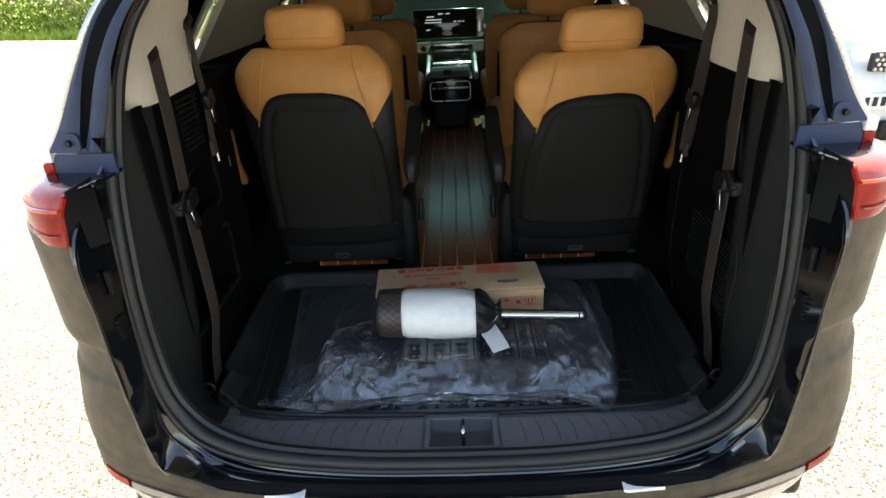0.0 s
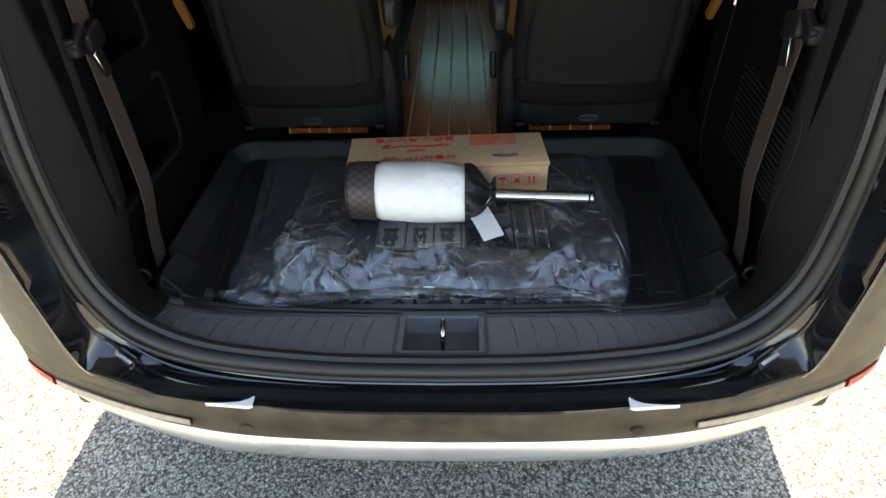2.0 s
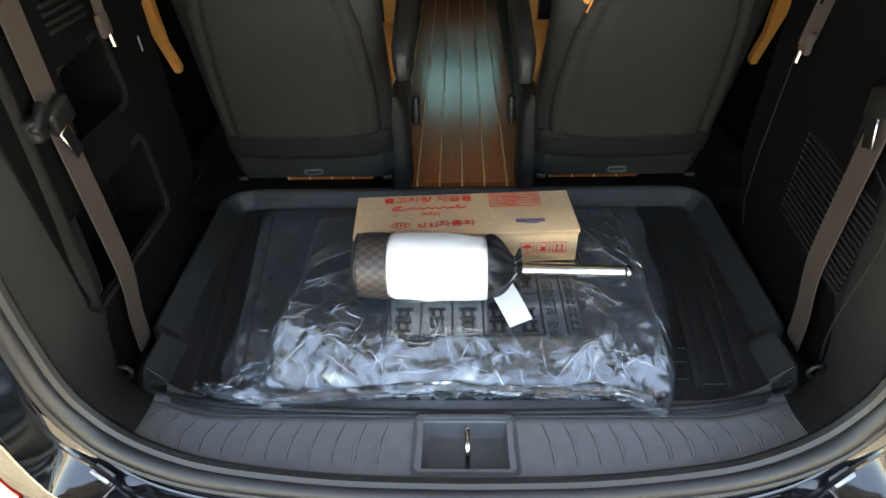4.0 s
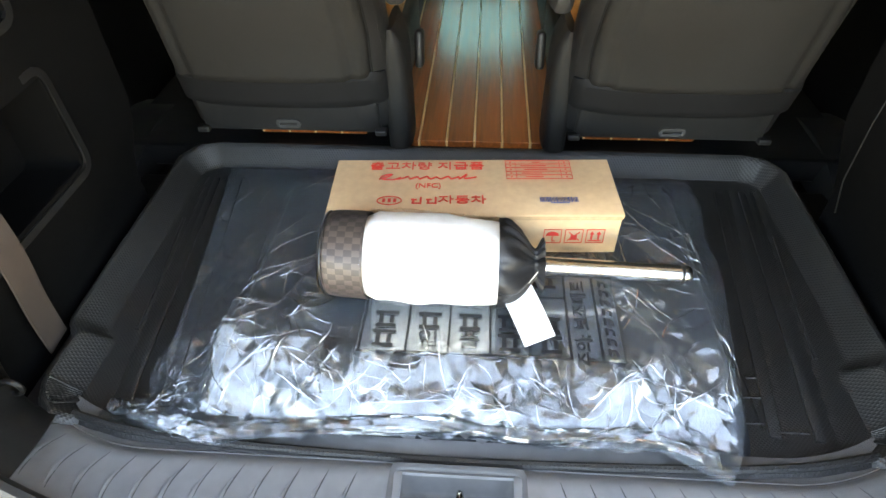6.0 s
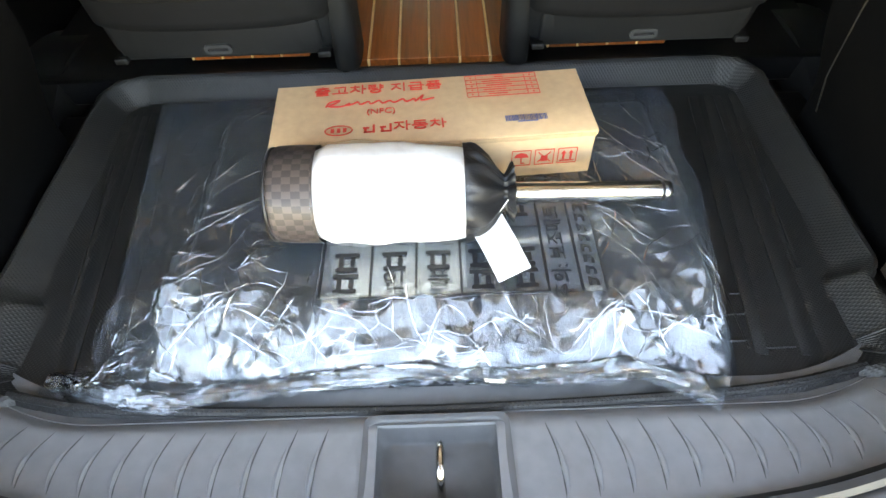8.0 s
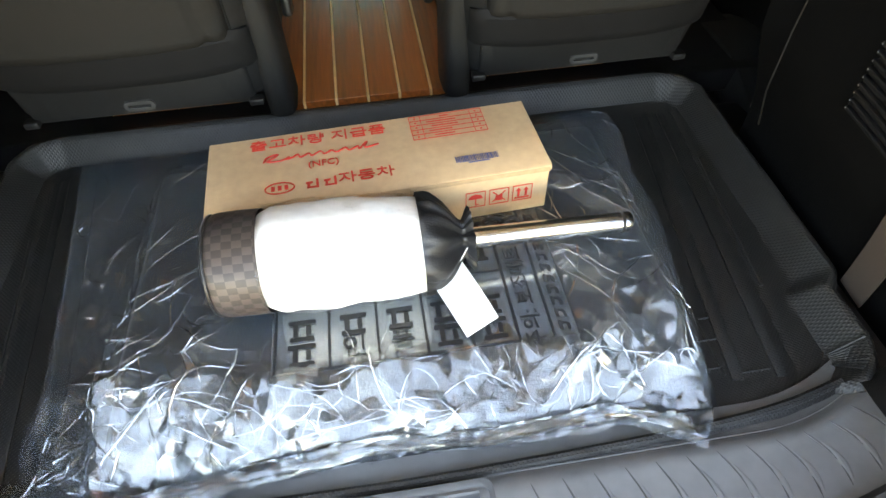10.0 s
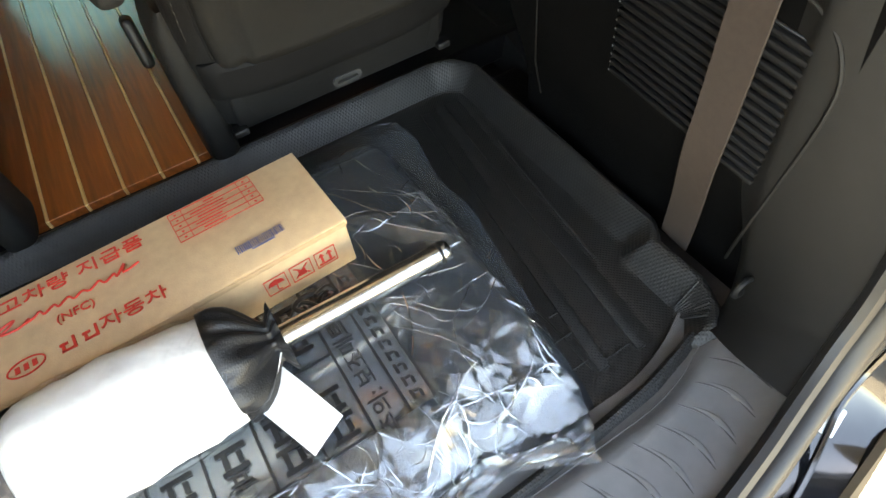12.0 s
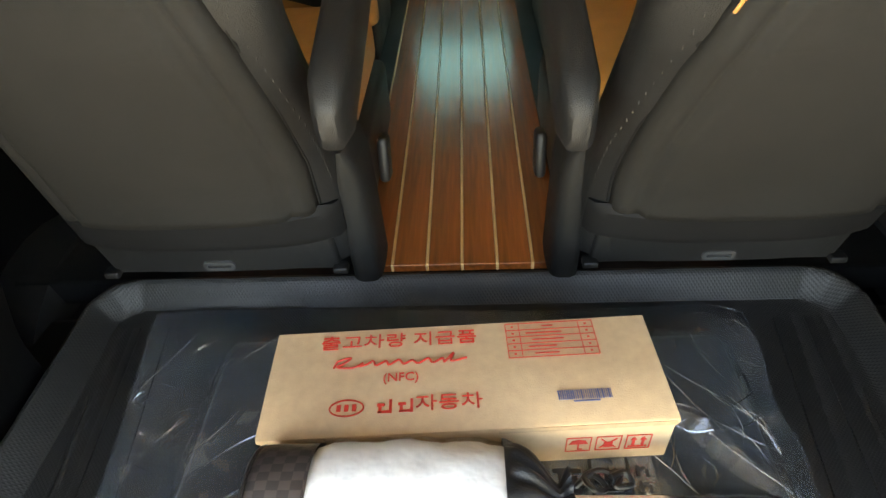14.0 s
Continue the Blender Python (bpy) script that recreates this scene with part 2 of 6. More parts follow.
def asphalt():
    """Worn asphalt: pale and dark chippings of two sizes with dark binder between them."""
    m = mat("asphalt", (0.13, 0.13, 0.125), 0.9, 0, 0.15, 3, 0.0, spec=0.3)
    nt = m.node_tree
    N, L = nt.nodes, nt.links
    b = N["Principled BSDF"]
    tc = next(n for n in N if n.type == "TEX_COORD")
    cols, gaps = [], []
    for scale in (105, 210):
        v = N.new("ShaderNodeTexVoronoi")
        v.inputs["Scale"].default_value = scale
        L.new(tc.outputs["Object"], v.inputs["Vector"])
        r = N.new("ShaderNodeValToRGB")
        e = r.color_ramp.elements
        e[0].color, e[1].color = (0.32, 0.31, 0.26, 1), (0.88, 0.84, 0.72, 1)
        e[0].position, e[1].position = 0.2, 0.95
        mid = e.new(0.6)
        mid.color = (0.53, 0.505, 0.43, 1)
        L.new(v.outputs["Color"], r.inputs[0])
        g = N.new("ShaderNodeMapRange")
        g.inputs[1].default_value, g.inputs[2].default_value, g.inputs[3].default_value, g.inputs[4].default_value = 0.38, 0.75, 1.0, 0.3
        L.new(v.outputs["Distance"], g.inputs[0])
        cols.append(r.outputs[0])
        gaps.append(g.outputs[0])
    mx = N.new("ShaderNodeMix")
    mx.data_type = "RGBA"
    mx.inputs[0].default_value = 0.45
    L.new(cols[0], mx.inputs["A"])
    L.new(cols[1], mx.inputs["B"])
    mu = N.new("ShaderNodeMath")
    mu.operation = "MULTIPLY"
    L.new(gaps[0], mu.inputs[0])
    L.new(gaps[1], mu.inputs[1])
    sc = N.new("ShaderNodeVectorMath")
    sc.operation = "SCALE"
    L.new(mx.outputs["Result"], sc.inputs[0])
    L.new(mu.outputs[0], sc.inputs["Scale"])
    L.new(sc.outputs[0], b.inputs["Base Color"])
    bp = N.new("ShaderNodeBump")
    bp.inputs["Strength"].default_value, bp.inputs["Distance"].default_value = 0.8, 0.004
    L.new(mu.outputs[0], bp.inputs["Height"])
    L.new(bp.outputs[0], b.inputs["Normal"])
    return m


ASPHALT = asphalt()
SHRUB = mat("green_leaves", (0.19, 0.27, 0.04), 0.6, 0, 0.5, 3, 0.0, spec=0.3)
STICK = mat("grey_bark", (0.2, 0.16, 0.12), 0.9, 0, 0.3, 20, 0.3, 100)
SCREEN = mat("black_screen", (0.008, 0.01, 0.012), 0.12, 0, 0.2, 10, 0.0)
GLOW = bpy.data.materials.new("lit_screen_text")
GLOW.use_nodes = True
_b = GLOW.node_tree.nodes["Principled BSDF"]
_b.inputs["Emission Color"].default_value, _b.inputs["Emission Strength"].default_value = (0.7, 0.85, 1.0, 1), 0.12
HONEY = mat("dark_grille", (0.03, 0.03, 0.03), 0.4, 0, 0.2, 30, 0.0)

# ---- builders ----
ORIGIN = {}


def thing(name, at, label, category, group="", kind=""):
    e = new(name)
    e.empty_display_size = 0.1
    e.location = at
    ORIGIN[e.name] = Vector(at)
    return tagged(e, label, category, group, kind)


def mesh_of(bm, smooth=40):
    me = bpy.data.meshes.new("mesh")
    bm.normal_update()
    bm.to_mesh(me)
    bm.free()
    if smooth:
        me.shade_smooth()
        if smooth < 180:
            me.set_sharp_from_angle(angle=radians(smooth))
    return me


def part(name, bm, material, parent, label="", smooth=40):
    """Links a bmesh, built in world places, as one mesh under a thing or a part."""
    o = ORIGIN[parent.name]
    bmesh.ops.translate(bm, verts=bm.verts, vec=-o)
    me = mesh_of(bm, smooth)
    me.materials.append(material)
    ob = new(name, me)
    ob.parent = parent
    ORIGIN[ob.name] = o
    return tagged(ob, label)


def solo(name, bm, material, label, category, kind="", group="", smooth=40, at=None):
    """A top-level thing of one mesh."""
    at = Vector(at) if at else Vector((0, 0, 0))
    bmesh.ops.translate(bm, verts=bm.verts, vec=-at)
    me = mesh_of(bm, smooth)
    me.materials.append(material)
    ob = new(name, me)
    ob.location = at
    ORIGIN[ob.name] = at
    return tagged(ob, label, category, group, kind)


def rbox(c, s, r=0.01, seg=3, turn=None, bm=None, taper=None):
    """A box of size s about c with rounded edges."""
    bm = bm or bmesh.new()
    got = bmesh.ops.create_cube(bm, size=1)["verts"]
    if taper:
        for v in got:
            if v.co.z > 0:
                v.co.x *= taper[0]
                v.co.y *= taper[1]
    bmesh.ops.scale(bm, verts=got, vec=s)
    edges = list({e for v in got for e in v.link_edges})
    if r:
        got = list({v for f in bmesh.ops.bevel(bm, geom=edges, offset=min(r, min(s) * 0.49), segments=seg, profile=0.5, affect="EDGES")["faces"] for v in f.verts} | {v for v in got if v.is_valid})
    m = Matrix.Translation(c) @ (turn.to_4x4() if turn else Matrix())
    bmesh.ops.transform(bm, matrix=m, verts=got)
    return bm


def loft(rows, bm=None, closed=False, caps=False):
    """A skin over rows of points."""
    bm = bm or bmesh.new()
    V = [[bm.verts.new(p) for p in row] for row in rows]
    n = len(V[0])
    for a, b in zip(V, V[1:]):
        for i in range(n if closed else n - 1):
            j = (i + 1) % n
            bm.faces.new((a[i], a[j], b[j], b[i]))
    if caps:
        bm.faces.new(V[0][::-1])
        bm.faces.new(V[-1])
    return bm


def skin(rows, thick, bm=None):
    """A skin with thickness, offset against its normals."""
    bm = loft(rows, bm)
    bmesh.ops.recalc_face_normals(bm, faces=bm.faces)
    bm.normal_update()
    bmesh.ops.solidify(bm, geom=bm.faces[:], thickness=thick)
    bmesh.ops.recalc_face_normals(bm, faces=bm.faces)
    return bm


def smooth_path(pts, n):
    """n points along a Catmull-Rom curve through pts."""
    P = [Vector(p) for p in pts]
    out = []
    for k in range(n):
        u = k / (n - 1) * (len(P) - 1)
        i = min(int(u), len(P) - 2)
        f = u - i
        p0, p1, p2, p3 = P[max(i - 1, 0)], P[i], P[i + 1], P[min(i + 2, len(P) - 1)]
        out.append(0.5 * ((2 * p1) + (p2 - p0) * f + (2 * p0 - 5 * p1 + 4 * p2 - p3) * f * f + (3 * p1 - p0 - 3 * p2 + p3) * f ** 3))
    return out


def tube(pts, r, n=12, bm=None, caps=True):
    """A round tube along points; r a number or one per point."""
    rows = []
    a = None
    for i, p in enumerate(pts):
        d = (pts[min(i + 1, len(pts) - 1)] - pts[max(i - 1, 0)]).normalized()
        if a is None:
            a = d.cross(Vector((0.13, 0.21, 0.97)))
            if a.length < 0.2:
                a = d.cross(Vector((1, 0, 0)))
        else:
            a = a - d * a.dot(d)
        a.normalize()
        b = a.cross(d)
        q = r[i] if isinstance(r, (list, tuple)) else r
        rows.append([p + q * (math.cos(t) * a + math.sin(t) * b) for t in (2 * math.pi * k / n for k in range(n))])
    return loft(rows, bm, True, caps)


def ribbon(pts, side, width, thick, bm=None):
    """A flat strap along points; side: the way across it."""
    rows = []
    for i, p in enumerate(pts):
        d = (pts[min(i + 1, len(pts) - 1)] - pts[max(i - 1, 0)]).normalized()
        s = Vector(side)
        s = (s - d * s.dot(d)).normalized()
        nrm = d.cross(s)
        w, t = width / 2, thick / 2
        rows.append([p + s * w + nrm * t, p - s * w + nrm * t, p - s * w - nrm * t, p + s * w - nrm * t])
    return loft(rows, bm, True, True)


def prism(outline, depth, m, bm=None):
    """A flat shape in its own x and y, depth thick along -z, laid by the matrix m."""
    bm = bm or bmesh.new()
    top = [bm.verts.new(m @ Vector((x, y, 0))) for x, y in outline]
    bot = [bm.verts.new(m @ Vector((x, y, -depth))) for x, y in outline]
    bm.faces.new(top)
    bm.faces.new(bot[::-1])
    n = len(top)
    for i in range(n):
        j = (i + 1) % n
        bm.faces.new((top[j], top[i], bot[i], bot[j]))
    return bm


def rrect(w, h, r, n=5):
    """A rounded rectangle's outline about the origin."""
    out = []
    for cx, cy, a0 in ((w / 2 - r, h / 2 - r, 0), (-w / 2 + r, h / 2 - r, 90), (-w / 2 + r, -h / 2 + r, 180), (w / 2 - r, -h / 2 + r, 270)):
        out += [(cx + r * math.cos(radians(a0 + 90 * k / n)), cy + r * math.sin(radians(a0 + 90 * k / n))) for k in range(n + 1)]
    return out


def ring(outline, width, depth, m, bm=None):
    """A closed band of that width along an outline, raised by depth."""
    bm = bm or bmesh.new()
    c = Vector((sum(p[0] for p in outline), sum(p[1] for p in outline))) / len(outline)
    n = len(outline)
    O = [Vector(p) for p in outline]
    I = []
    for i in range(n):
        d = (O[(i + 1) % n] - O[i - 1]).normalized()
        q = Vector((-d.y, d.x))
        if q.dot(c - O[i]) < 0:
            q = -q
        I.append(O[i] + q * width)
    rows = []
    for pts, z in ((O, -depth), (O, 0), (I, 0), (I, -depth)):
        rows.append([m @ Vector((p.x, p.y, z)) for p in pts])
    loft(rows, bm, True)
    bmesh.ops.recalc_face_normals(bm, faces=bm.faces)
    return bm


def lettering(body, size, m, depth=0.0006):
    """Letters as a bmesh, centred, laid by the matrix m."""
    cu = bpy.data.curves.new("letters", "FONT")
    cu.body, cu.size, cu.extrude, cu.align_x, cu.align_y, cu.resolution_u = body, size, depth, "CENTER", "CENTER", 3
    ob = bpy.data.objects.new("letters", cu)
    scene.collection.objects.link(ob)
    me = bpy.data.meshes.new_from_object(ob.evaluated_get(bpy.context.evaluated_depsgraph_get()))
    bm = bmesh.new()
    bm.from_mesh(me)
    bmesh.ops.transform(bm, matrix=m, verts=bm.verts)
    bpy.data.objects.remove(ob)
    bpy.data.curves.remove(cu)
    bpy.data.meshes.remove(me)
    return bm

# ---- ground ----
bm = bmesh.new()
for x in range(-10, 11):
    for y in range(-10, 11):
        bm.verts.new((x * abs(x) * 4.0, y * abs(y) * 4.0, 0))
bm.verts.ensure_lookup_table()
for i in range(20):
    for j in range(20):
        k = i * 21 + j
        bm.faces.new((bm.verts[k], bm.verts[k + 21], bm.verts[k + 22], bm.verts[k + 1]))
solo("ground", bm, ASPHALT, "coarse grey asphalt car park in bright sun", "ground", "structure")

# ---- minivan ----
van = thing("minivan", (0, 0, 0), "dusty black minivan with its tailgate raised over the open boot", "car")

SEAL = smooth_path([(0, -0.044, 0.693), (0.2, -0.039, 0.693), (0.38, -0.023, 0.698), (0.48, -0.006, 0.708), (0.558, 0.013, 0.733), (0.605, 0.026, 0.776),
                    (0.637, 0.036, 0.84), (0.656, 0.05, 0.93), (0.664, 0.064, 1.05), (0.667, 0.085, 1.16), (0.667, 0.11, 1.27),
                    (0.656, 0.135, 1.38), (0.626, 0.155, 1.5), (0.573, 0.175, 1.6), (0.48, 0.21, 1.69), (0.33, 0.245, 1.745), (0, 0.26, 1.765)], 90)
RIM = smooth_path([(0, -0.118, 0.664), (0.2, -0.115, 0.664), (0.38, -0.098, 0.664), (0.5, -0.078, 0.664), (0.588, -0.058, 0.667), (0.64, -0.05, 0.692),
                   (0.656, -0.05, 0.75), (0.664, -0.05, 0.84), (0.669, -0.05, 0.93), (0.675, -0.045, 1.06), (0.68, -0.03, 1.22),
                   (0.664, 0.118, 1.345), (0.626, 0.14, 1.48), (0.567, 0.145, 1.59), (0.475, 0.18, 1.7), (0.32, 0.215, 1.765), (0, 0.235, 1.79)], 90)


def soft(a, b, x):
    t = min(1.0, max(0.0, (x - a) / (b - a)))
    return t * t * (3 - 2 * t)


def both(path):
    return [Vector((-p.x, p.y, p.z)) for p in path[:0:-1]] + list(path)


def at_z(path, z):
    """The point of a rising path at height z."""
    for a, b in zip(path, path[1:]):
        if a.z <= z <= b.z and b.x > 0.3:
            f = (z - a.z) / max(b.z - a.z, 1e-6)
            return a.lerp(b, f)
    return path[-1]


def weatherstrip():
    bm = tube(both(SEAL), 0.0155, 12, caps=False)
    inner = [Vector((p.x * 0.975, p.y + 0.012, p.z + 0.012 * soft(0.84, 0.72, p.z))) for p in SEAL]
    tube(both(inner), 0.011, 8, bm, caps=False)
    outer = [s.lerp(r, 0.2) + Vector((0, 0.004, -0.006 * soft(0.8, 0.71, s.z))) for s, r in zip(SEAL, RIM) if s.z < 1.24]
    tube(both(outer), 0.007, 8, bm, caps=False)
    part("weatherstrip", bm, RUBBER, van, "black rubber weatherstrip round the opening")


def jamb():
    rows = [[], [], [], [], []]
    for s, r in zip(both(SEAL), both(RIM)):
        d = r - s
        dip = Vector((0, 0.035, 0)).lerp(Vector((0, 0.02, -0.022)), soft(0.76, 0.69, s.z))
        rows[0].append(s + Vector((0, 0.012, -0.004)))
        low = soft(0.76, 0.7, s.z)
        for k, (f, g) in enumerate(((0.25, 0.6), (0.5, 1.0), (0.82, 1.1))):
            p = s + d * f + dip * g
            rows[k + 1].append(p.lerp(Vector((p.x, p.y, 0.6585)), low))
        rows[4].append(r.copy())
    part("door_jamb", skin(rows, 0.006), PAINT, van, "glossy black painted door jamb")
    lip = [[s.lerp(r, 0.1 + 0.24 * f) + Vector((0, -0.004 + 0.02 * f, 0)) for s, r in zip(SEAL, RIM) if 0.76 < s.z < 1.12] for f in (0, 0.35, 0.7, 1)]
    for k in (-1, 1):
        part("jamb_lip", skin([[Vector((k * p.x, p.y, p.z)) for p in row] for row in lip], 0.003), DIRTY, van, "dusty inner lip of the jamb")
    # a welded seam line along the jamb
    seam = [s.lerp(r, 0.62) + Vector((0, 0.03, 0)).lerp(Vector((0, 0.01, -0.02)), soft(0.76, 0.69, s.z)) for s, r in zip(both(SEAL), both(RIM))]
    part("jamb_bead", tube([p + Vector((0, -0.004, 0.003)) for p in seam[22:-22]], 0.004, 6), PAINT, van)
    # ridge added only to catch a bright line along the plain jamb
    ridge = [s.lerp(r, 0.5) + Vector((0, 0.036, 0)).lerp(Vector((0, 0.022, -0.018)), soft(0.76, 0.69, s.z)) for s, r in zip(both(SEAL), both(RIM))]
    part("jamb_ridge", tube(ridge[30:-30], 0.0045, 8), PAINT, van, "ridge added to give the painted jamb a highlight line")


weatherstrip()
jamb()

# half plan of the rear corner at bumper height, from the middle outwards and forwards
PLAN = [(0.0, -0.12), (0.2, -0.117), (0.38, -0.106), (0.52, -0.083), (0.64, -0.05), (0.76, -0.005), (0.84, 0.05), (0.9, 0.14), (0.95, 0.3), (0.985, 0.6), (0.997, 1.0), (0.997, 3.4)]


def plan(z):
    """The corner's plan at height z: a flared bumper, a waist above it."""
    k = 0.0 if z < 0.72 else min(1.0, (z - 0.72) / 0.2)
    k = k * k * (3 - 2 * k)
    tuck = 0.0 if z > 0.62 else (0.62 - z) * 0.35
    out = []
    for x, y in PLAN:
        out.append(Vector((x - (0.024 * k + tuck * 0.5) * min(1, x / 0.7), y + 0.008 * k + tuck * (1 if y < 0.3 else 0), z)))
    return out


def bumper():
    rows = []
    for z in (0.555, 0.57, 0.6, 0.63, 0.65, 0.662, 0.668):
        half = smooth_path(plan(z), 60)
        if z > 0.655:
            half = [p + Vector((0, 0.006 if z > 0.665 else 0.002, 0)) for p in half]
        rows.append(both(half))
    b = part("rear_bumper", skin(rows, 0.01), DIRTY, van, "dusty dark bumper with dried dirt")
    rows = []
    for z, o in ((0.47, 0.03), (0.485, 0.008), (0.52, -0.006), (0.545, -0.002), (0.556, 0.006)):
        half = smooth_path(plan(0.56), 60)[:44]
        rows.append(both([Vector((p.x * 0.985, p.y + o, z + 0.03 * max(0, abs(p.x) - 0.42) / 0.4)) for p in half]))
    part("skid_trim", skin(rows, 0.008), SILVER, b, "satin silver skid trim")
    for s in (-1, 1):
        base = smooth_path(plan(0.612), 120)
        arc = [p for p in base if 0.45 < p.x < 0.86 and p.y < 0.1]
        n = len(arc)
        rows = []
        for dz in (-0.016, -0.008, 0.008, 0.016):
            rows.append([Vector((s * p.x, p.y - 0.004 - 0.002 * (abs(dz) < 0.01), p.z + dz * (0.5 + 0.5 * i / n) + 0.012 * i / n)) for i, p in enumerate(arc)])
        part("reflector_groove", skin(rows, 0.005), BLACKP, b)
        r2 = [[q + Vector((0, -0.004, 0.004)) for q in row[: int(n * 0.62)]] for row in rows[1:]]
        part("reflector", skin(r2, 0.004), REFL, b, "clear silver reflector strip")
        r3 = [[q + Vector((0, -0.004, 0.004)) for q in row[int(n * 0.62): int(n * 0.86)]] for row in rows[1:]]
        part("red_reflector", skin(r3, 0.004), REDL, b, "red reflector end")
        part("parking_sensor", tube([Vector((s * 0.347, -0.1, 0.613)), Vector((s * 0.347, -0.1115, 0.612))], [0.012, 0.0115], 18), DIRTY, b)
        # bright reflection painted as a white wedge at the end of the bumper's top step
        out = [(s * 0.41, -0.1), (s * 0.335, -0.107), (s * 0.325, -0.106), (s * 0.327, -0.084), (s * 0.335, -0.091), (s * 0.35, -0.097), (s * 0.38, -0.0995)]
        part("wedge_highlight", prism(out if s > 0 else out[::-1], 0.012, Matrix.Translation((0, 0, 0.6715))), WHITEP, b, "white wedge painted as the sheen on the bumper step")


def quarter(s):
    zs = [0.664, 0.7, 0.75, 0.8, 0.85, 0.883, 0.887, 0.893, 0.9, 0.93, 0.963, 0.97, 0.978, 0.987, 1.0, 1.06, 1.12, 1.175, 1.215]
    rows = []
    for z in zs:
        full = smooth_path(plan(z), 140)
        e = at_z(RIM, z)
        pts = [p for p in full if p.x > e.x + 0.012]
        row = [Vector((e.x, e.y, z))]
        m = len(pts)
        row += [pts[int((k / 47) ** 1.6 * (m - 1))] for k in range(48)]
        groove = 0.012 * soft(0.885, 0.9, z) * soft(0.985, 0.965, z)
        rows.append([Vector((s * (p.x - groove * 0.6), p.y + groove * 0.6, z)) for p in row])
    part("quarter_panel", skin(rows, 0.008), DIRTY, van, "dusty black rear quarter panel")


def tail_light(s):
    """A wraparound lamp, its housing beside the opening, the glossy shelf above it and the panel that closes it to the pillar."""
    body = smooth_path([(0.69, -0.012, 0), (0.722, -0.008, 0), (0.758, 0.012, 0), (0.79, 0.044, 0), (0.812, 0.084, 0), (0.826, 0.13, 0)], 26)

    def row(z, back=0.0, bulge=0.0):
        lean = float(np.interp(z, (1.205, 1.24, 1.277, 1.306), (0.008, 0.004, 0.0, -0.014)))
        out = []
        for i, p in enumerate(body):
            u = i / 25
            out.append(Vector((s * (p.x + lean * (1 - u) + bulge * u - back * (0.25 + 0.75 * u)), p.y + back * (1 - 0.6 * u) - bulge * (1 - u), z)))
        return out

    rows = [row(1.204, 0.012), row(1.208, 0.003, 0.002), row(1.225, 0, 0.006), row(1.25, 0, 0.008), row(1.268, 0, 0.007), row(1.28, 0, 0.005)]
    lamp = part("tail_light", skin(rows, 0.012), REDL, van, "glossy red wraparound tail light")
    top = [row(1.2805, 0.0, 0.005), row(1.291, 0.001, 0.004), row(1.3, 0.005, 0.002), row(1.306, 0.014), row(1.309, 0.026), row(1.3105, 0.036)]
    part("upper_lens", skin(top, 0.006), PALEL, lamp, "pale upper lens")
    part("lamp_line", tube([p + Vector((0, -0.002, 0)) for p in row(1.28, 0.0, 0.007)], 0.0042, 8), ORANGEL, lamp, "amber line across the lamp")
    part("light_guide", tube([p + Vector((s * 0.001, -0.002, 0)) for p in row(1.232, 0.0, 0.008)[2:18]], 0.0018, 6), PALEL, lamp, "pale light guide inside the lamp")
    edge = [Vector((s * x, -0.014, z)) for x, z in ((0.675, 1.305), (0.681, 1.292), (0.689, 1.275), (0.694, 1.24), (0.698, 1.207))]
    part("lens_edge", tube(smooth_path(edge, 14), 0.0055, 8), REDL, lamp, "dark red inner edge of the lens")
    rows = []
    for z in (1.196, 1.208, 1.23, 1.25, 1.275, 1.292, 1.305, 1.314):
        x1 = float(np.interp(z, (1.207, 1.24, 1.275, 1.305), (0.698, 0.694, 0.689, 0.675)))
        rows.append([Vector((s * (x1 + (0.656 - x1) * f), -0.012 + 0.05 * f ** 1.3, z + 0.012 * f * soft(1.27, 1.305, z))) for f in [k / 7 for k in range(8)]])
    part("lamp_housing", skin(rows, 0.006), MATTE, lamp, "black plastic lamp housing")
    rows = []
    for p in top[-1]:
        x0 = float(np.interp(p.y, (-0.012, 0.03, 0.1), (0.668, 0.641, 0.64)))
        rows.append([Vector((s * x0, p.y, 1.3135)).lerp(p + Vector((0, 0, 0.0008)), f) for f in (0, 0.2, 0.4, 0.6, 0.8, 1)])
    rows.insert(0, [Vector((s * 0.67, -0.009, 1.3095)).lerp(Vector((s * 0.682, -0.004, 1.3085)), f) for f in (0, 0.2, 0.4, 0.6, 0.8, 1)])
    part("lamp_shelf", skin(rows, 0.005), GLOSSB, van, "glossy black shelf above the lamp")
    # silver tube stands in for the highlight along the shelf's edge
    part("shelf_highlight", tube(smooth_path([(s * 0.678, -0.013, 1.307), (s * 0.66, 0.008, 1.313), (s * 0.642, 0.034, 1.318)], 8), 0.0016, 6), SILVER, van, "silver line painted as the highlight on the shelf edge")
    rows = [[Vector((s * (0.636 + (x1 - 0.636) * f), 0.099 + 0.012 * f * f, z)) for f in [k / 6 for k in range(7)]] for z, x1 in ((1.309, 0.768), (1.318, 0.766), (1.336, 0.76), (1.349, 0.754))]
    part("pillar_foot", skin(rows, 0.006), PILLAR, van, "sky-tinted black panel below the pillar")
    part("strip_end", rbox((s * 0.772, 0.116, 1.345), (0.024, 0.02, 0.026), 0.004, 2), WHITEP, van, "pale end piece of the glass strip")
    part("lamp_block", rbox((s * 0.774, 0.118, 1.32), (0.022, 0.02, 0.022), 0.003, 2), REDL, van, "small dark red lens block")


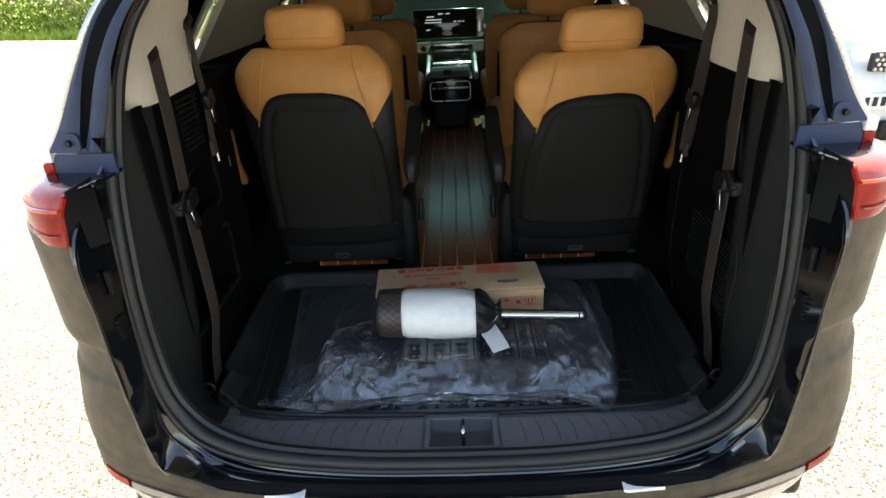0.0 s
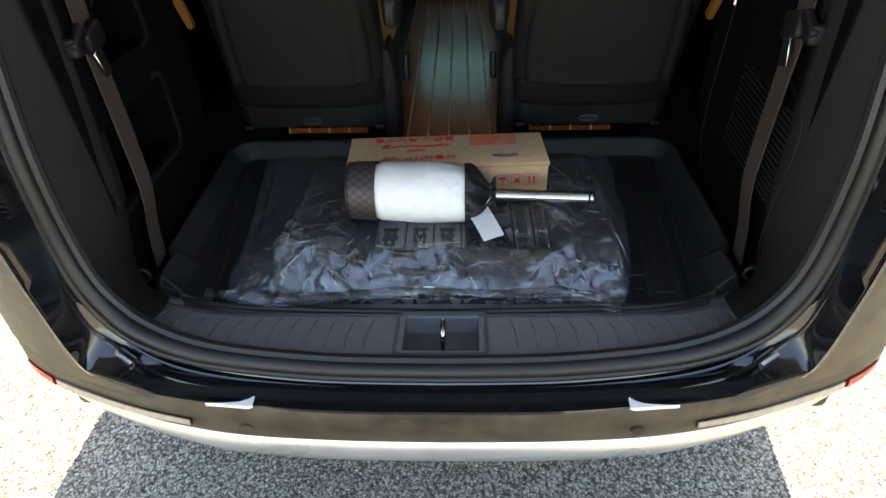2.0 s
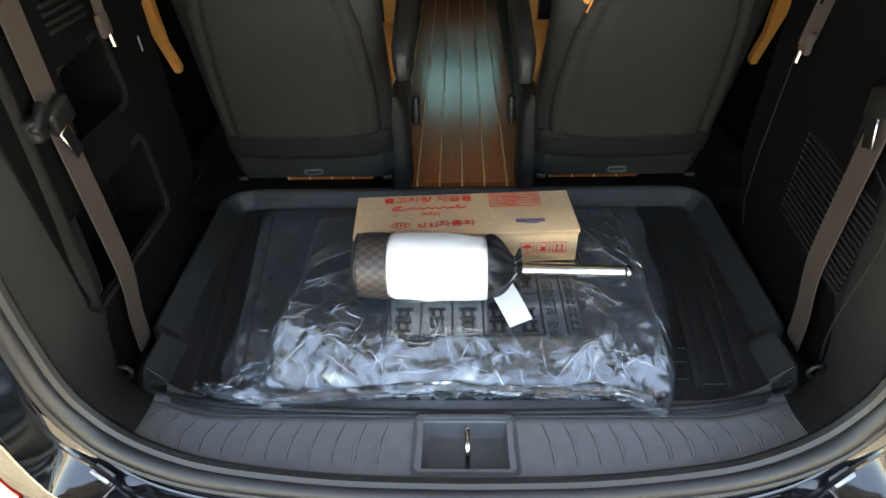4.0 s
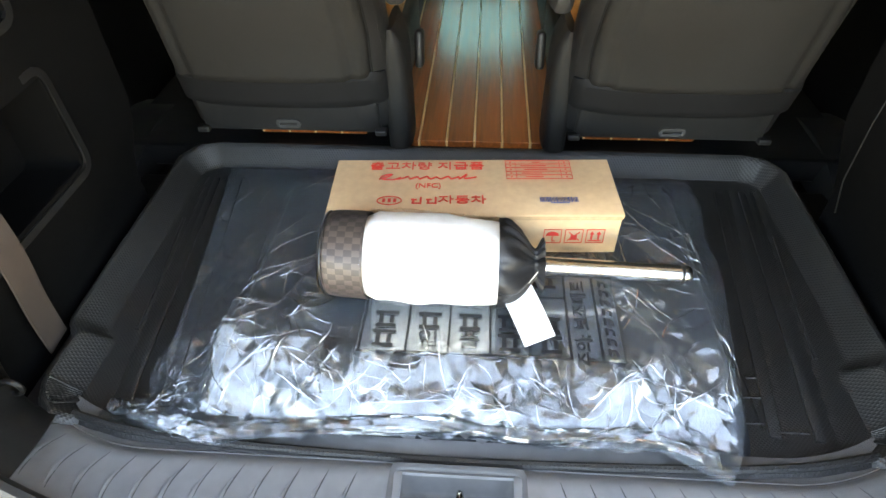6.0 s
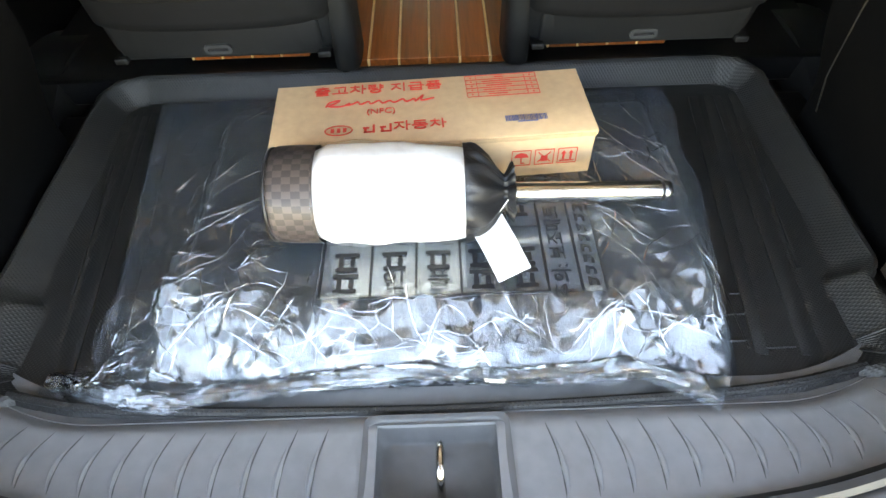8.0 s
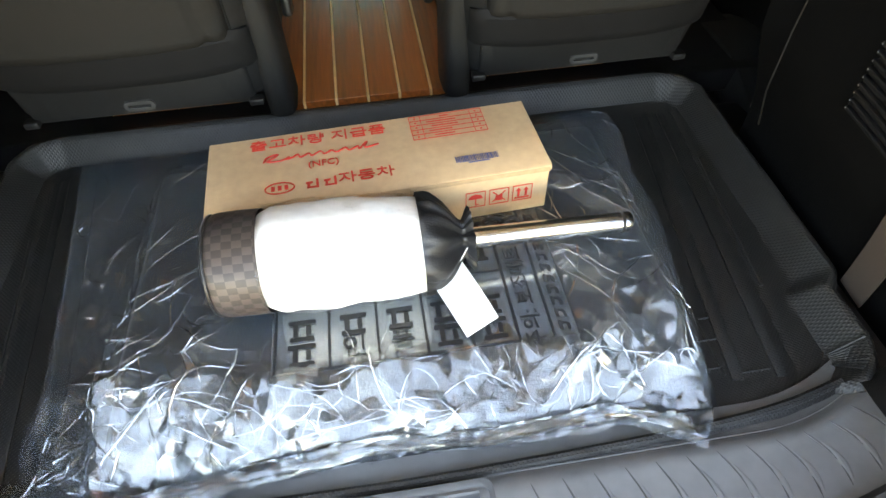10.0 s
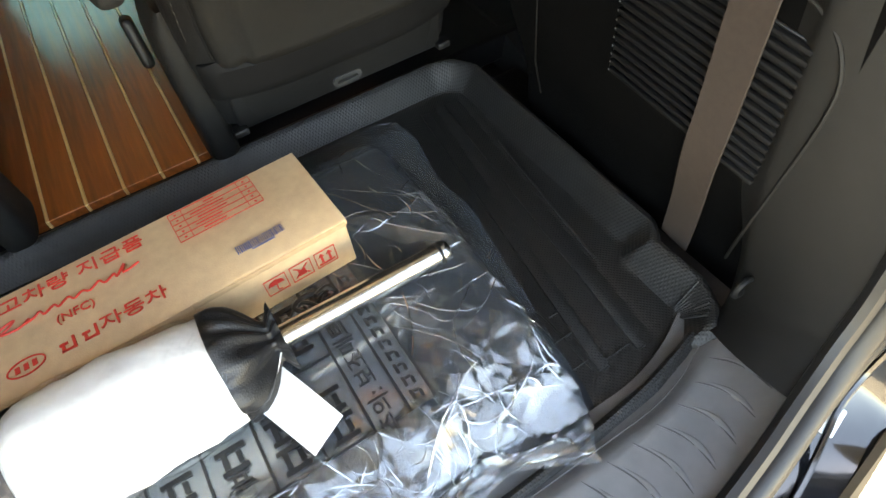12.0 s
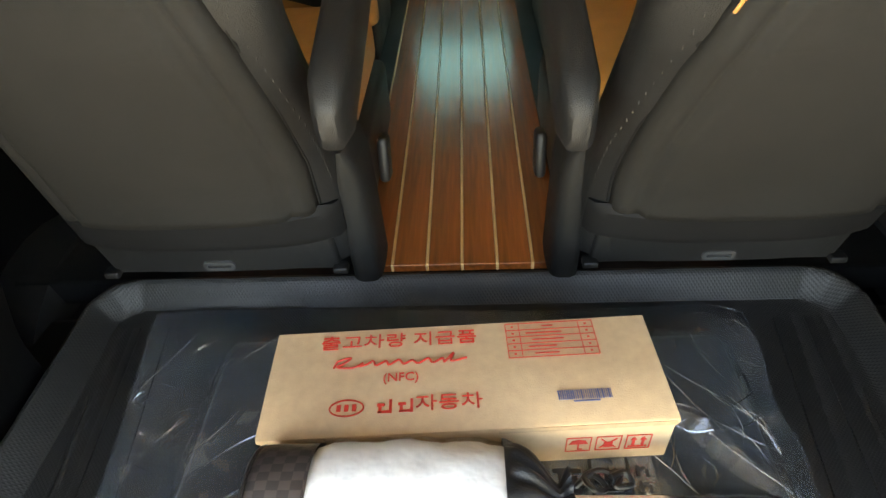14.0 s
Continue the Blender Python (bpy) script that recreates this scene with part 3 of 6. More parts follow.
def pillar(s):
    """The rear pillar's outside: an inner panel, a dark gutter, an outer panel and a pale edge."""
    zs = (1.352, 1.4, 1.46, 1.52, 1.6, 1.72)
    ys = (0.108, 0.115, 0.118, 0.122, 0.135, 0.19)

    def curve(xs):
        return smooth_path([(x, y, z) for x, y, z in zip(xs, ys, zs)], 26)

    a = curve((0.664, 0.646, 0.625, 0.6, 0.552, 0.45))
    b = curve((0.694, 0.676, 0.653, 0.625, 0.573, 0.47))
    c = curve((0.705, 0.692, 0.673, 0.649, 0.6, 0.497))
    d = curve((0.764, 0.731, 0.697, 0.662, 0.611, 0.515))
    e = curve((0.776, 0.743, 0.708, 0.674, 0.622, 0.528))

    def strip(p, q, off, bow, name, material, label=""):
        rows = [[Vector((s * (u.x + (v.x - u.x) * f), u.y + off - bow * math.sin(math.pi * f), u.z)) for u, v in zip(p, q)] for f in (0, 0.2, 0.5, 0.8, 1)]
        return part(name, skin(rows, 0.008), material, van, label)

    strip(a, b, 0.004, 0.006, "pillar_panel", PILLAR, "sky-tinted black inner pillar panel")
    strip([p + Vector((-0.008, 0, 0)) for p in b], [p + Vector((0.02, 0, 0)) for p in c], 0.022, 0.0, "gutter", MATTE, "dark water gutter")
    p = strip(c, d, 0.0, 0.005, "pillar_cover", PILLAR, "sky-tinted black outer pillar panel")
    strip(d, e, 0.0, 0.002, "pillar_edge", SILVER, "pale edge strip of the side glass")
    m = Matrix.Translation((s * 0.716, 0.104, 1.37)) @ Euler((radians(88), 0, radians(s * 4))).to_matrix().to_4x4()
    part("bolt_plate", prism(rrect(0.042, 0.036, 0.012), 0.006, m), PILLAR, p)
    part("bolt", tube([Vector((s * 0.716, 0.104, 1.37)), Vector((s * 0.716, 0.096, 1.37))], [0.007, 0.006], 6), BLACKP, p)


bumper()
for s in (-1, 1):
    quarter(s)
    tail_light(s)
    pillar(s)
    # bump stop and latch plate on the jamb
    e = at_z(SEAL, 1.0).lerp(at_z(RIM, 1.0), 0.45)
    part("bump_stop", rbox((s * (e.x + 0.006), e.y + 0.006, 1.02), (0.024, 0.03, 0.055), 0.005), MATTE, van, "ribbed black bump stop")
    for k in range(5):
        part("rib", rbox((s * (e.x + 0.004), e.y - 0.012, 1.0 + 0.01 * k), (0.022, 0.008, 0.004), 0.0015, 1), BLACKP, van)
    part("latch_plate", rbox((s * (e.x - 0.004), e.y + 0.004, 1.12), (0.01, 0.014, 0.05), 0.003), PLASTIC, van, "grey plate in the jamb")
    a = at_z(SEAL, 0.72).lerp(at_z(RIM, 0.72), 0.42)
    part("hinge_tab", rbox((s * (a.x + 0.01), a.y + 0.012, 0.688), (0.036, 0.018, 0.009), 0.003, 2, Euler((0, radians(-s * 35), radians(s * 20))).to_matrix()), SILVER, van, "dusty metal tab in the jamb corner")


def shell():
    """Roof, raised tailgate, sides and windscreen that close the van."""
    rows = []
    for k in range(16):
        y = 0.24 + k * 0.204
        drop = 0.0 if y < 2.4 else (y - 2.4) ** 2 * 0.12
        rows.append([Vector((x, y, 1.79 - drop - 0.06 * (abs(x) / 0.72) ** 4)) for x in [(-0.72 + 1.44 * j / 14) for j in range(15)]])
    part("roof", skin(rows, 0.02), PAINT, van)
    rows = [[p + Vector((0, 0, -0.045)) for p in row] for row in rows]
    part("headliner", skin(rows, 0.01), ROOFLINE, van, "light grey cloth headliner")
    rows = []
    for k in range(13):
        f = k / 12
        y = 0.27 - 1.0 * f
        w = 0.6 + 0.14 * math.sin(f * 2.4)
        rows.append([Vector((w * x, y, 1.83 + 0.4 * f - 0.03 * f * f - 0.03 * x * x)) for x in [(-1 + j / 6) for j in range(13)]])
    part("tailgate", skin(rows, 0.07), PAINT, van, "raised black tailgate")
    for s in (-1, 1):
        rows = []
        for z, x in ((0.3, 0.93), (0.5, 0.975), (0.75, 0.995), (1.0, 0.985), (1.2, 0.96), (1.36, 0.93)):
            rows.append([Vector((s * (x if y > 0.6 else x - 0.05), y, z)) for y in (0.32, 0.6, 1.0, 1.6, 2.2, 2.8, 3.4, 4.2)])
        part("body_side", skin(rows, 0.02), PAINT, van)
        rows = []
        for z, x in ((0.62, 0.86), (0.9, 0.87), (1.15, 0.84), (1.3, 0.82), (1.4, 0.83), (1.415, 0.9)):
            rows.append([Vector((s * x, y, z)) for y in (0.77, 1.0, 1.6, 2.2, 2.8, 3.3)])
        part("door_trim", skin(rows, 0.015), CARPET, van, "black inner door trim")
        def side(y, f, inset=0.0):
            return Vector((s * (0.79 + 0.06 * min(1, max(0, (y - 0.3) / 0.6)) - inset - 0.24 * f), y, 1.4 + 0.34 * f))

        for y0, y1 in ((0.5, 1.0), (1.72, 2.0), (2.08, 3.0)):
            rows = [[side(y0 + (y1 - y0) * g, f) for g in (0, 0.5, 1)] for f in (0, 0.5, 1)]
            part("side_window", skin(rows, 0.004), TINT, van, "tinted side window")
        for y0, y1 in ((0.3, 0.5), (1.0, 1.72), (2.0, 2.08), (3.0, 3.4)):
            rows = [[side(y0 + (y1 - y0) * g, f, 0.012) for g in (0, 0.5, 1)] for f in (0, 0.5, 1)]
            part("window_pillar", skin(rows, 0.02), BEIGE, van, "beige window pillar")
    rows = [[Vector((0.74 * x, 3.3 + 0.85 * f - 0.12 * x * x, 1.68 - 0.55 * f)) for x in [(-1 + j / 5) for j in range(11)]] for f in (0, 0.25, 0.5, 0.75, 1)]
    part("windscreen", skin(rows, 0.005), WINDSH, van, "green-tinted windscreen")
    rows = [[Vector((0.95 * x, 4.1 + 0.9 * f, 1.15 - 0.12 * f - 0.3 * f ** 4 - 0.08 * x * x)) for x in [(-1 + j / 5) for j in range(11)]] for f in (0, 0.25, 0.5, 0.75, 1)]
    part("bonnet", skin(rows, 0.02), PAINT, van)
    part("front_body", rbox((0, 4.5, 0.62), (1.86, 0.9, 0.62), 0.08), PAINT, van)
    part("underbody", rbox((0, 2.1, 0.48), (1.8, 3.7, 0.24), 0.03), BLACKP, van)
    for s in (-1, 1):
        # unseen block added behind the side wall to stop sun leaking in
        part("sun_block", rbox((s * 0.8, 0.5, 0.85), (0.15, 0.42, 0.92), 0.03), BLACKP, van, "unseen black block against sun leaking into the boot")
        part("wall_ledge", rbox((s * 0.74, 0.69, 1.4), (0.22, 0.34, 0.012), 0.004), CARPET, van)
    part("boot_well", rbox((0, 0.44, 0.54), (1.62, 0.76, 0.18), 0.02), BLACKP, van)
    for x in (-0.86, 0.86):
        for y in (0.95, 3.95):
            w = tube([Vector((x - 0.11, y, 0.35)), Vector((x - 0.1, y, 0.35)), Vector((x + 0.1, y, 0.35)), Vector((x + 0.11, y, 0.35))], [0.3, 0.345, 0.345, 0.3], 36)
            part("wheel", w, RUBBER, van)


shell()

# ---- boot trim ----


def wall_x(z):
    return 0.612 + 0.01 * max(0, z - 1.15) + 0.045 * soft(0.92, 0.72, z)


INNER = smooth_path([(0.572, 0.15, 0.689), (0.606, 0.158, 0.7), (0.624, 0.168, 0.728), (0.628, 0.176, 0.775), (0.62, 0.186, 0.84), (0.612, 0.195, 0.93), (0.612, 0.205, 1.05), (0.612, 0.212, 1.16), (0.613, 0.222, 1.27), (0.614, 0.232, 1.42)], 46)


def edge_trim(s):
    """Moulded trim from the weatherstrip round the corner to the side wall."""
    run = [p for p in SEAL if p.x > 0.545 and p.z < 1.43]
    rows = []
    for k in range(46):
        u = k / 45 * (len(run) - 1)
        i = min(int(u), len(run) - 2)
        p = run[i].lerp(run[i + 1], u - i)
        q = INNER[k]
        p = p + Vector((-0.01, 0.01, 0.004 if p.z < 0.78 else 0))
        c = (Vector((0, 0.45, 1.0)) - p).normalized()
        row = [p + Vector((0.002, -0.004, 0)), p + c * 0.005]
        for f in (0.2, 0.45, 0.7, 0.9):
            row.append(p.lerp(q, f) + c * (0.005 + 0.012 * math.sin(math.pi * f)))
        row += [q, Vector((max(q.x + 0.006, wall_x(q.z) + 0.004), q.y + 0.024, q.z - (0.004 if q.z < 0.72 else 0)))]
        rows.append([Vector((s * v.x, v.y, v.z)) for v in smooth_path(row, 18)])
    t = part("edge_trim", skin(rows, 0.004), PLASTIC, van, "charcoal moulded boot side trim")
    # groove mark and hook hole
    part("trim_mark", tube([Vector((s * 0.6, 0.095, 0.735)), Vector((s * 0.613, 0.101, 0.768)), Vector((s * 0.622, 0.108, 0.8))], 0.0022, 6), BLACKP, t)
    part("tie_ring", tube([Vector((s * (0.602 + 0.014 * math.cos(u)), 0.152, 0.752 + 0.014 * math.sin(u))) for u in [2 * math.pi * i / 14 for i in range(15)]], 0.004, 8, caps=False), BLACKP, t, "black tie-down ring")
    for z in (1.19,):
        part("hook", rbox((s * 0.6, 0.215, z), (0.03, 0.03, 0.035), 0.008), BLACKP, t, "black bag hook")


def inside(poly, y, z):
    hit = False
    n = len(poly)
    for i in range(n):
        (y1, z1), (y2, z2) = poly[i], poly[(i + 1) % n]
        if (z1 > z) != (z2 > z) and y < (y2 - y1) * (z - z1) / (z2 - z1) + y1:
            hit = not hit
    return hit


def side_wall(s, pockets):
    """The felt-lined side wall, with its storage pockets cut through."""
    bm = bmesh.new()
    ys = [0.16 + 0.0125 * i for i in range(53)]
    zs = [0.66 + 0.01222 * i for i in range(63)]
    V = {}

    def vert(i, j):
        if (i, j) not in V:
            V[i, j] = bm.verts.new((s * min(0.86, wall_x(zs[j]) + 0.06 * max(0, ys[i] - 0.42) + 2.0 * max(0, ys[i] - 0.665)), ys[i], zs[j]))
        return V[i, j]

    for i in range(len(ys) - 1):
        for j in range(len(zs) - 1):
            y, z = (ys[i] + ys[i + 1]) / 2, (zs[j] + zs[j + 1]) / 2
            if any(inside(p, y, z) for p in pockets):
                continue
            bm.faces.new((vert(i, j), vert(i + 1, j), vert(i + 1, j + 1), vert(i, j + 1)))
    bmesh.ops.recalc_face_normals(bm, faces=bm.faces)
    bm.normal_update()
    bmesh.ops.solidify(bm, geom=bm.faces[:], thickness=-0.004 * s)
    bmesh.ops.recalc_face_normals(bm, faces=bm.faces)
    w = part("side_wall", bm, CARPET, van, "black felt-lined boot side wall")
    for poly in pockets:
        c = (sum(p[0] for p in poly) / len(poly), sum(p[1] for p in poly) / len(poly))
        big = [(c[0] + (y - c[0]) * 1.03, c[1] + (z - c[1]) * 1.05) for y, z in poly]
        P = [(y, z) for y, z in smooth_poly(big, 0.02)]
        x = wall_x(c[1])
        bm = loft([[Vector((s * (x + 0.002), y, z)) for y, z in P], [Vector((s * (x + 0.1), y, z - 0.004)) for y, z in P]], closed=True)
        bm.faces.new([v for v in bm.verts][len(P):])
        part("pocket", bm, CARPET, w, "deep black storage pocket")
        m = Matrix(((0, 0, -s, s * (x - 0.003)), (1, 0, 0, 0), (0, 1, 0, 0), (0, 0, 0, 1)))
        part("pocket_rim", ring(P, -0.012, 0.006, m), BLACKP, w)
    return w


def smooth_poly(poly, r, n=4):
    """An outline with its corners rounded."""
    out = []
    N = len(poly)
    for i in range(N):
        p0, p1, p2 = Vector(poly[i - 1]), Vector(poly[i]), Vector(poly[(i + 1) % N])
        a = p1 + (p0 - p1).normalized() * r
        b = p1 + (p2 - p1).normalized() * r
        for k in range(n + 1):
            f = k / n
            out.append(tuple(a * (1 - f) ** 2 + p1 * 2 * f * (1 - f) + b * f * f))
    return out


def grille(s, y0, y1, z0, z1, n, parent, slant=0.0):
    """A row of moulded louvres on a dark backing."""
    xm = wall_x((z0 + z1) / 2)
    part("grille_backing", rbox((s * (xm - 0.001), (y0 + y1) / 2, (z0 + z1) / 2), (0.004, y1 - y0, z1 - z0), 0.0015, 1, Euler((radians(slant), 0, 0)).to_matrix()), BLACKP, parent)
    for k in range(n):
        z = z0 + (z1 - z0) * (k + 0.5) / n
        d, up = 0.0, math.tan(radians(slant)) * (y1 - y0) / 2
        h = (z1 - z0) / n * 0.55
        # pale beads painted as the glints on the lit ends of the louvres
        if s > 0:
            part("louvre_glint", rbox((s * (xm - 0.0085), y1 + d, z + up), (0.002, 0.003, 0.0028), 0.001, 1), SILLP, parent)
        part("louvre", rbox((s * (xm - 0.005), (y0 + y1) / 2 + d, z), (0.008, y1 - y0 + 0.006, h), 0.0025, 2, Euler((radians(slant), 0, 0)).to_matrix()), MATTE, parent)


LEFT_POCKETS = [[(0.3, 1.118), (0.325, 1.228), (0.466, 1.238), (0.474, 1.126)], [(0.178, 0.886), (0.178, 1.032), (0.472, 1.042), (0.477, 0.888)]]
for s in (-1, 1):
    edge_trim(s)
wl = side_wall(-1, LEFT_POCKETS)
wr = side_wall(1, [])
grille(1, 0.2, 0.418, 0.893, 1.06, 15, wr, 5.0)
grille(-1, 0.345, 0.445, 1.275, 1.4, 10, wl)
part("wall_seam", tube([Vector((0.6215, 0.575, 1.14)), Vector((0.6205, 0.584, 0.925)), Vector((0.628, 0.591, 0.816)), Vector((0.652, 0.602, 0.738))], 0.0012, 6), PLASTIC, wr)
part("panel_crease", tube(smooth_path([(0.61, 0.27, 1.1), (0.608, 0.2, 1.075), (0.607, 0.172, 1.045), (0.607, 0.165, 1.0), (0.608, 0.175, 0.9), (0.62, 0.19, 0.8), (0.645, 0.205, 0.72)], 24), 0.0022, 6), PLASTIC, wr)
part("wall_clip", rbox((-0.621, 0.6, 1.18), (0.006, 0.008, 0.03), 0.002, 1), SILLP, wl, "pale clip in the wall")
# recessed grip handles in the walls
for s, w in ((1, wr), (-1, wl)):
    m = Matrix(((0, 0, -s, s * (wall_x(1.22) - 0.006)), (1, 0, 0, 0.275 if s > 0 else 0.24), (0, 1, 0, 1.25 if s > 0 else 1.06), (0, 0, 0, 1)))
    if s > 0:
        part("grip_recess", prism(rrect(0.07, 0.15, 0.02), 0.008, m @ Euler((0, 0, radians(-18))).to_matrix().to_4x4()), BLACKP, w, "black recessed plastic handle")
part("cup_recess", prism(rrect(0.05, 0.08, 0.018), 0.006, Matrix(((0, 0, -1, wall_x(1.13) - 0.004), (1, 0, 0, 0.29), (0, 1, 0, 1.13), (0, 0, 0, 1)))), GLOSSB, wr)


def pillar_trim(s):
    """Pale upper trim of the rear pillar, with the belt slots."""
    rows = []
    for k in range(20):
        f = k / 19
        z = 1.412 + 0.333 * f
        p = at_z(SEAL, z)
        xs, ys = p.x - 0.012, p.y + 0.01
        lean = 0.0 + 0.55 * max(0, z - 1.5) ** 1.3
        row = [(xs, ys), (xs - 0.004, ys + 0.02), (0.605 - lean, ys + 0.075), (0.606 - lean, 0.33), (0.608 - lean, 0.45), (0.64 - lean, 0.5), (0.74 - lean, 0.56)]
        rows.append(smooth_path([(s * min(a, 0.9), b, z + 0.02 * max(0, b - 0.25)) for a, b in row], 20))
    t = part("pillar_trim", skin(rows, 0.004), BEIGE, van, "beige upper pillar trim")
    for y, z in ((0.275, 1.503), (0.455, 1.553)):
        part("belt_slot", rbox((s * (0.603 - (0.01 if z > 1.52 else 0.0)), y, z), (0.012, 0.05, 0.022), 0.004, 2, Euler((radians(20), 0, 0)).to_matrix()), BLACKP, t, "black belt slot")


for s in (-1, 1):
    pillar_trim(s)


def sill_point(x, f):
    """A point of the sill, f from its inner edge to the weatherstrip."""
    a = abs(x)
    p = next(l.lerp(r, (a - l.x) / (r.x - l.x)) for l, r in zip(SEAL, SEAL[1:]) if l.x <= a <= r.x)
    e = max(0.0, a - 0.42) / 0.165
    y0, y1 = 0.116 + 0.05 * e * e, p.y + 0.013
    return Vector((x, y0 + (y1 - y0) * f, 0.676 + 0.016 * min(1, f * 8) - 0.006 * f * (1 - f) + (p.z + 0.006 - 0.692) * f * f))


def sill():
    """The loading sill with its striker recess."""
    xs = [-0.5785 + 0.013 * i for i in range(90)]
    V = {}
    bm = bmesh.new()
    N = 15

    def place(i, j):
        return sill_point(xs[i], j / (N - 1))

    for i in range(len(xs)):
        for j in range(N):
            V[i, j] = bm.verts.new(place(i, j))
    for i in range(len(xs) - 1):
        for j in range(N - 1):
            c = (V[i, j].co + V[i + 1, j + 1].co) / 2
            if abs(c.x) < 0.078 and 0.004 < c.y < 0.096:
                continue
            bm.faces.new((V[i, j], V[i, j + 1], V[i + 1, j + 1], V[i + 1, j]))
    for v in [v for v in bm.verts if not v.link_faces]:
        bm.verts.remove(v)
    bmesh.ops.recalc_face_normals(bm, faces=bm.faces)
    bm.normal_update()
    bmesh.ops.solidify(bm, geom=bm.faces[:], thickness=0.004)
    bmesh.ops.recalc_face_normals(bm, faces=bm.faces)
    sl = part("sill_plate", bm, SILLP, van, "grey grained plastic loading sill")
    def lip(w, h, r, dy, dz):
        """An outline of the recess; dz from the sill's face."""
        out = []
        for x, y in rrect(w, h, r):
            f = (0.116 - (y + dy)) / 0.147
            x = x * (1 + 0.35 * max(0.0, 0.05 - (y + dy)))
            out.append(Vector((x, y + dy, 0.692 - 0.006 * f * (1 - f) + 0.007 * f * f + dz)))
        return out

    levels = [lip(0.176, 0.12, 0.012, 0.048, 0.0006), lip(0.166, 0.108, 0.012, 0.049, 0.0006), lip(0.161, 0.103, 0.012, 0.049, -0.001), lip(0.158, 0.1, 0.012, 0.048, -0.005), lip(0.138, 0.086, 0.012, 0.043, -0.03), lip(0.13, 0.078, 0.012, 0.043, -0.033)]
    bm = loft(levels, closed=True)
    bm.faces.new([v for v in bm.verts][5 * len(levels[0]):])
    bmesh.ops.recalc_face_normals(bm, faces=bm.faces)
    # coloured darker than the sill to show the shade inside
    part("striker_recess", bm, RECESS_SHADE, sl, "striker recess in sill plastic darkened for shade")
    bm = tube(smooth_path([(0.004, 0.02, 0.66), (0.004, 0.02, 0.7), (0.004, 0.026, 0.718), (0.004, 0.042, 0.721), (0.004, 0.058, 0.718), (0.004, 0.064, 0.7), (0.004, 0.064, 0.66)], 24), 0.0048, 10)
    part("striker", bm, CHROME, sl, "bright steel tailgate striker")
    for s in (-1, 1):
        for k in range(12):
            x = 0.13 + 0.037 * k
            pts, drop = [], []
            for i in range(9):
                f = i / 8
                xx = x + 0.01 * math.sin(math.pi * f) * (0.5 + 0.06 * k) + 0.012 * f
                pts.append(sill_point(s * xx, 0.16 + 0.62 * f) - Vector((0, 0, 0.0004)))
                drop.append(sill_point(s * (xx + 0.0032), 0.16 + 0.62 * f) - Vector((0, 0, 0.0012)))
            # thin dark tube drawn for the shade in a groove of the sill
            part("sill_groove_shade", tube(pts, [0.0006, 0.0011, 0.0012, 0.0012, 0.0012, 0.0012, 0.0012, 0.0011, 0.0006], 6), LATCH, sl)
            part("sill_rib", tube(drop, [0.0006, 0.0012, 0.0018, 0.0028, 0.004, 0.0046, 0.004, 0.0026, 0.0008], 8), SILLP, sl)
    # flange that runs in under the cargo tray
    rows = [[sill_point(x, 0.0) + Vector((0, dy, dz)) for x in xs] for dy, dz in ((-0.002, 0.004), (0.006, -0.003), (0.04, -0.008))]
    part("sill_flange", skin(rows, 0.004), SILLP, sl)
    # outer lip up to the weatherstrip
    rows = [[sill_point(x, 1.0) + Vector((0, 0.002 - 0.006 * f, 0.0005 - 0.006 * f)) for x in xs] for f in (0, 0.5, 1)]
    part("sill_lip", skin(rows, 0.006), RUBBER, sl)


sill()
from mathutils import geometry


# ---- cabin floor ----


def floor_z(y):
    return 0.714


floor = solo("floor", rbox((0, 2.1, 0.655), (1.66, 2.5, 0.06), 0.005, 1), BLACKP, "wooden yacht-style cabin floor with pale inlay lines", "floor", "structure")

# ---- seats ----


def soft_step(a, b, x):
    t = min(1.0, max(0.0, (x - a) / (b - a)))
    return t * t * (3 - 2 * t)



def backrest_rows(w0, w1, z0, z1, y0, y1, cx, thick, n=26, lo=0.0, hi=1.0, grow=0.0):
    rows = []
    for k in range(n):
        f = lo + (hi - lo) * k / (n - 1)
        z, y = z0 + (z1 - z0) * f, y0 + (y1 - y0) * f
        w = (w0 + (w1 - w0) * f)
        if f > 0.86:
            w *= 1 - 0.3 * ((f - 0.86) / 0.14) ** 2.4
        t = thick * (1 - 0.25 * f)
        if f > 0.85:
            t *= math.sqrt(max(0.05, 1 - ((f - 0.85) / 0.17) ** 2))
        row = []
        for i in range(28):
            a = 2 * math.pi * i / 28
            c, sn = math.cos(a), math.sin(a)
            row.append(Vector((cx + (w + grow) * math.copysign(abs(c) ** 0.55, c), y + (t + grow) * math.copysign(abs(sn) ** 0.7, sn), z)))
        rows.append(row)
    return rows


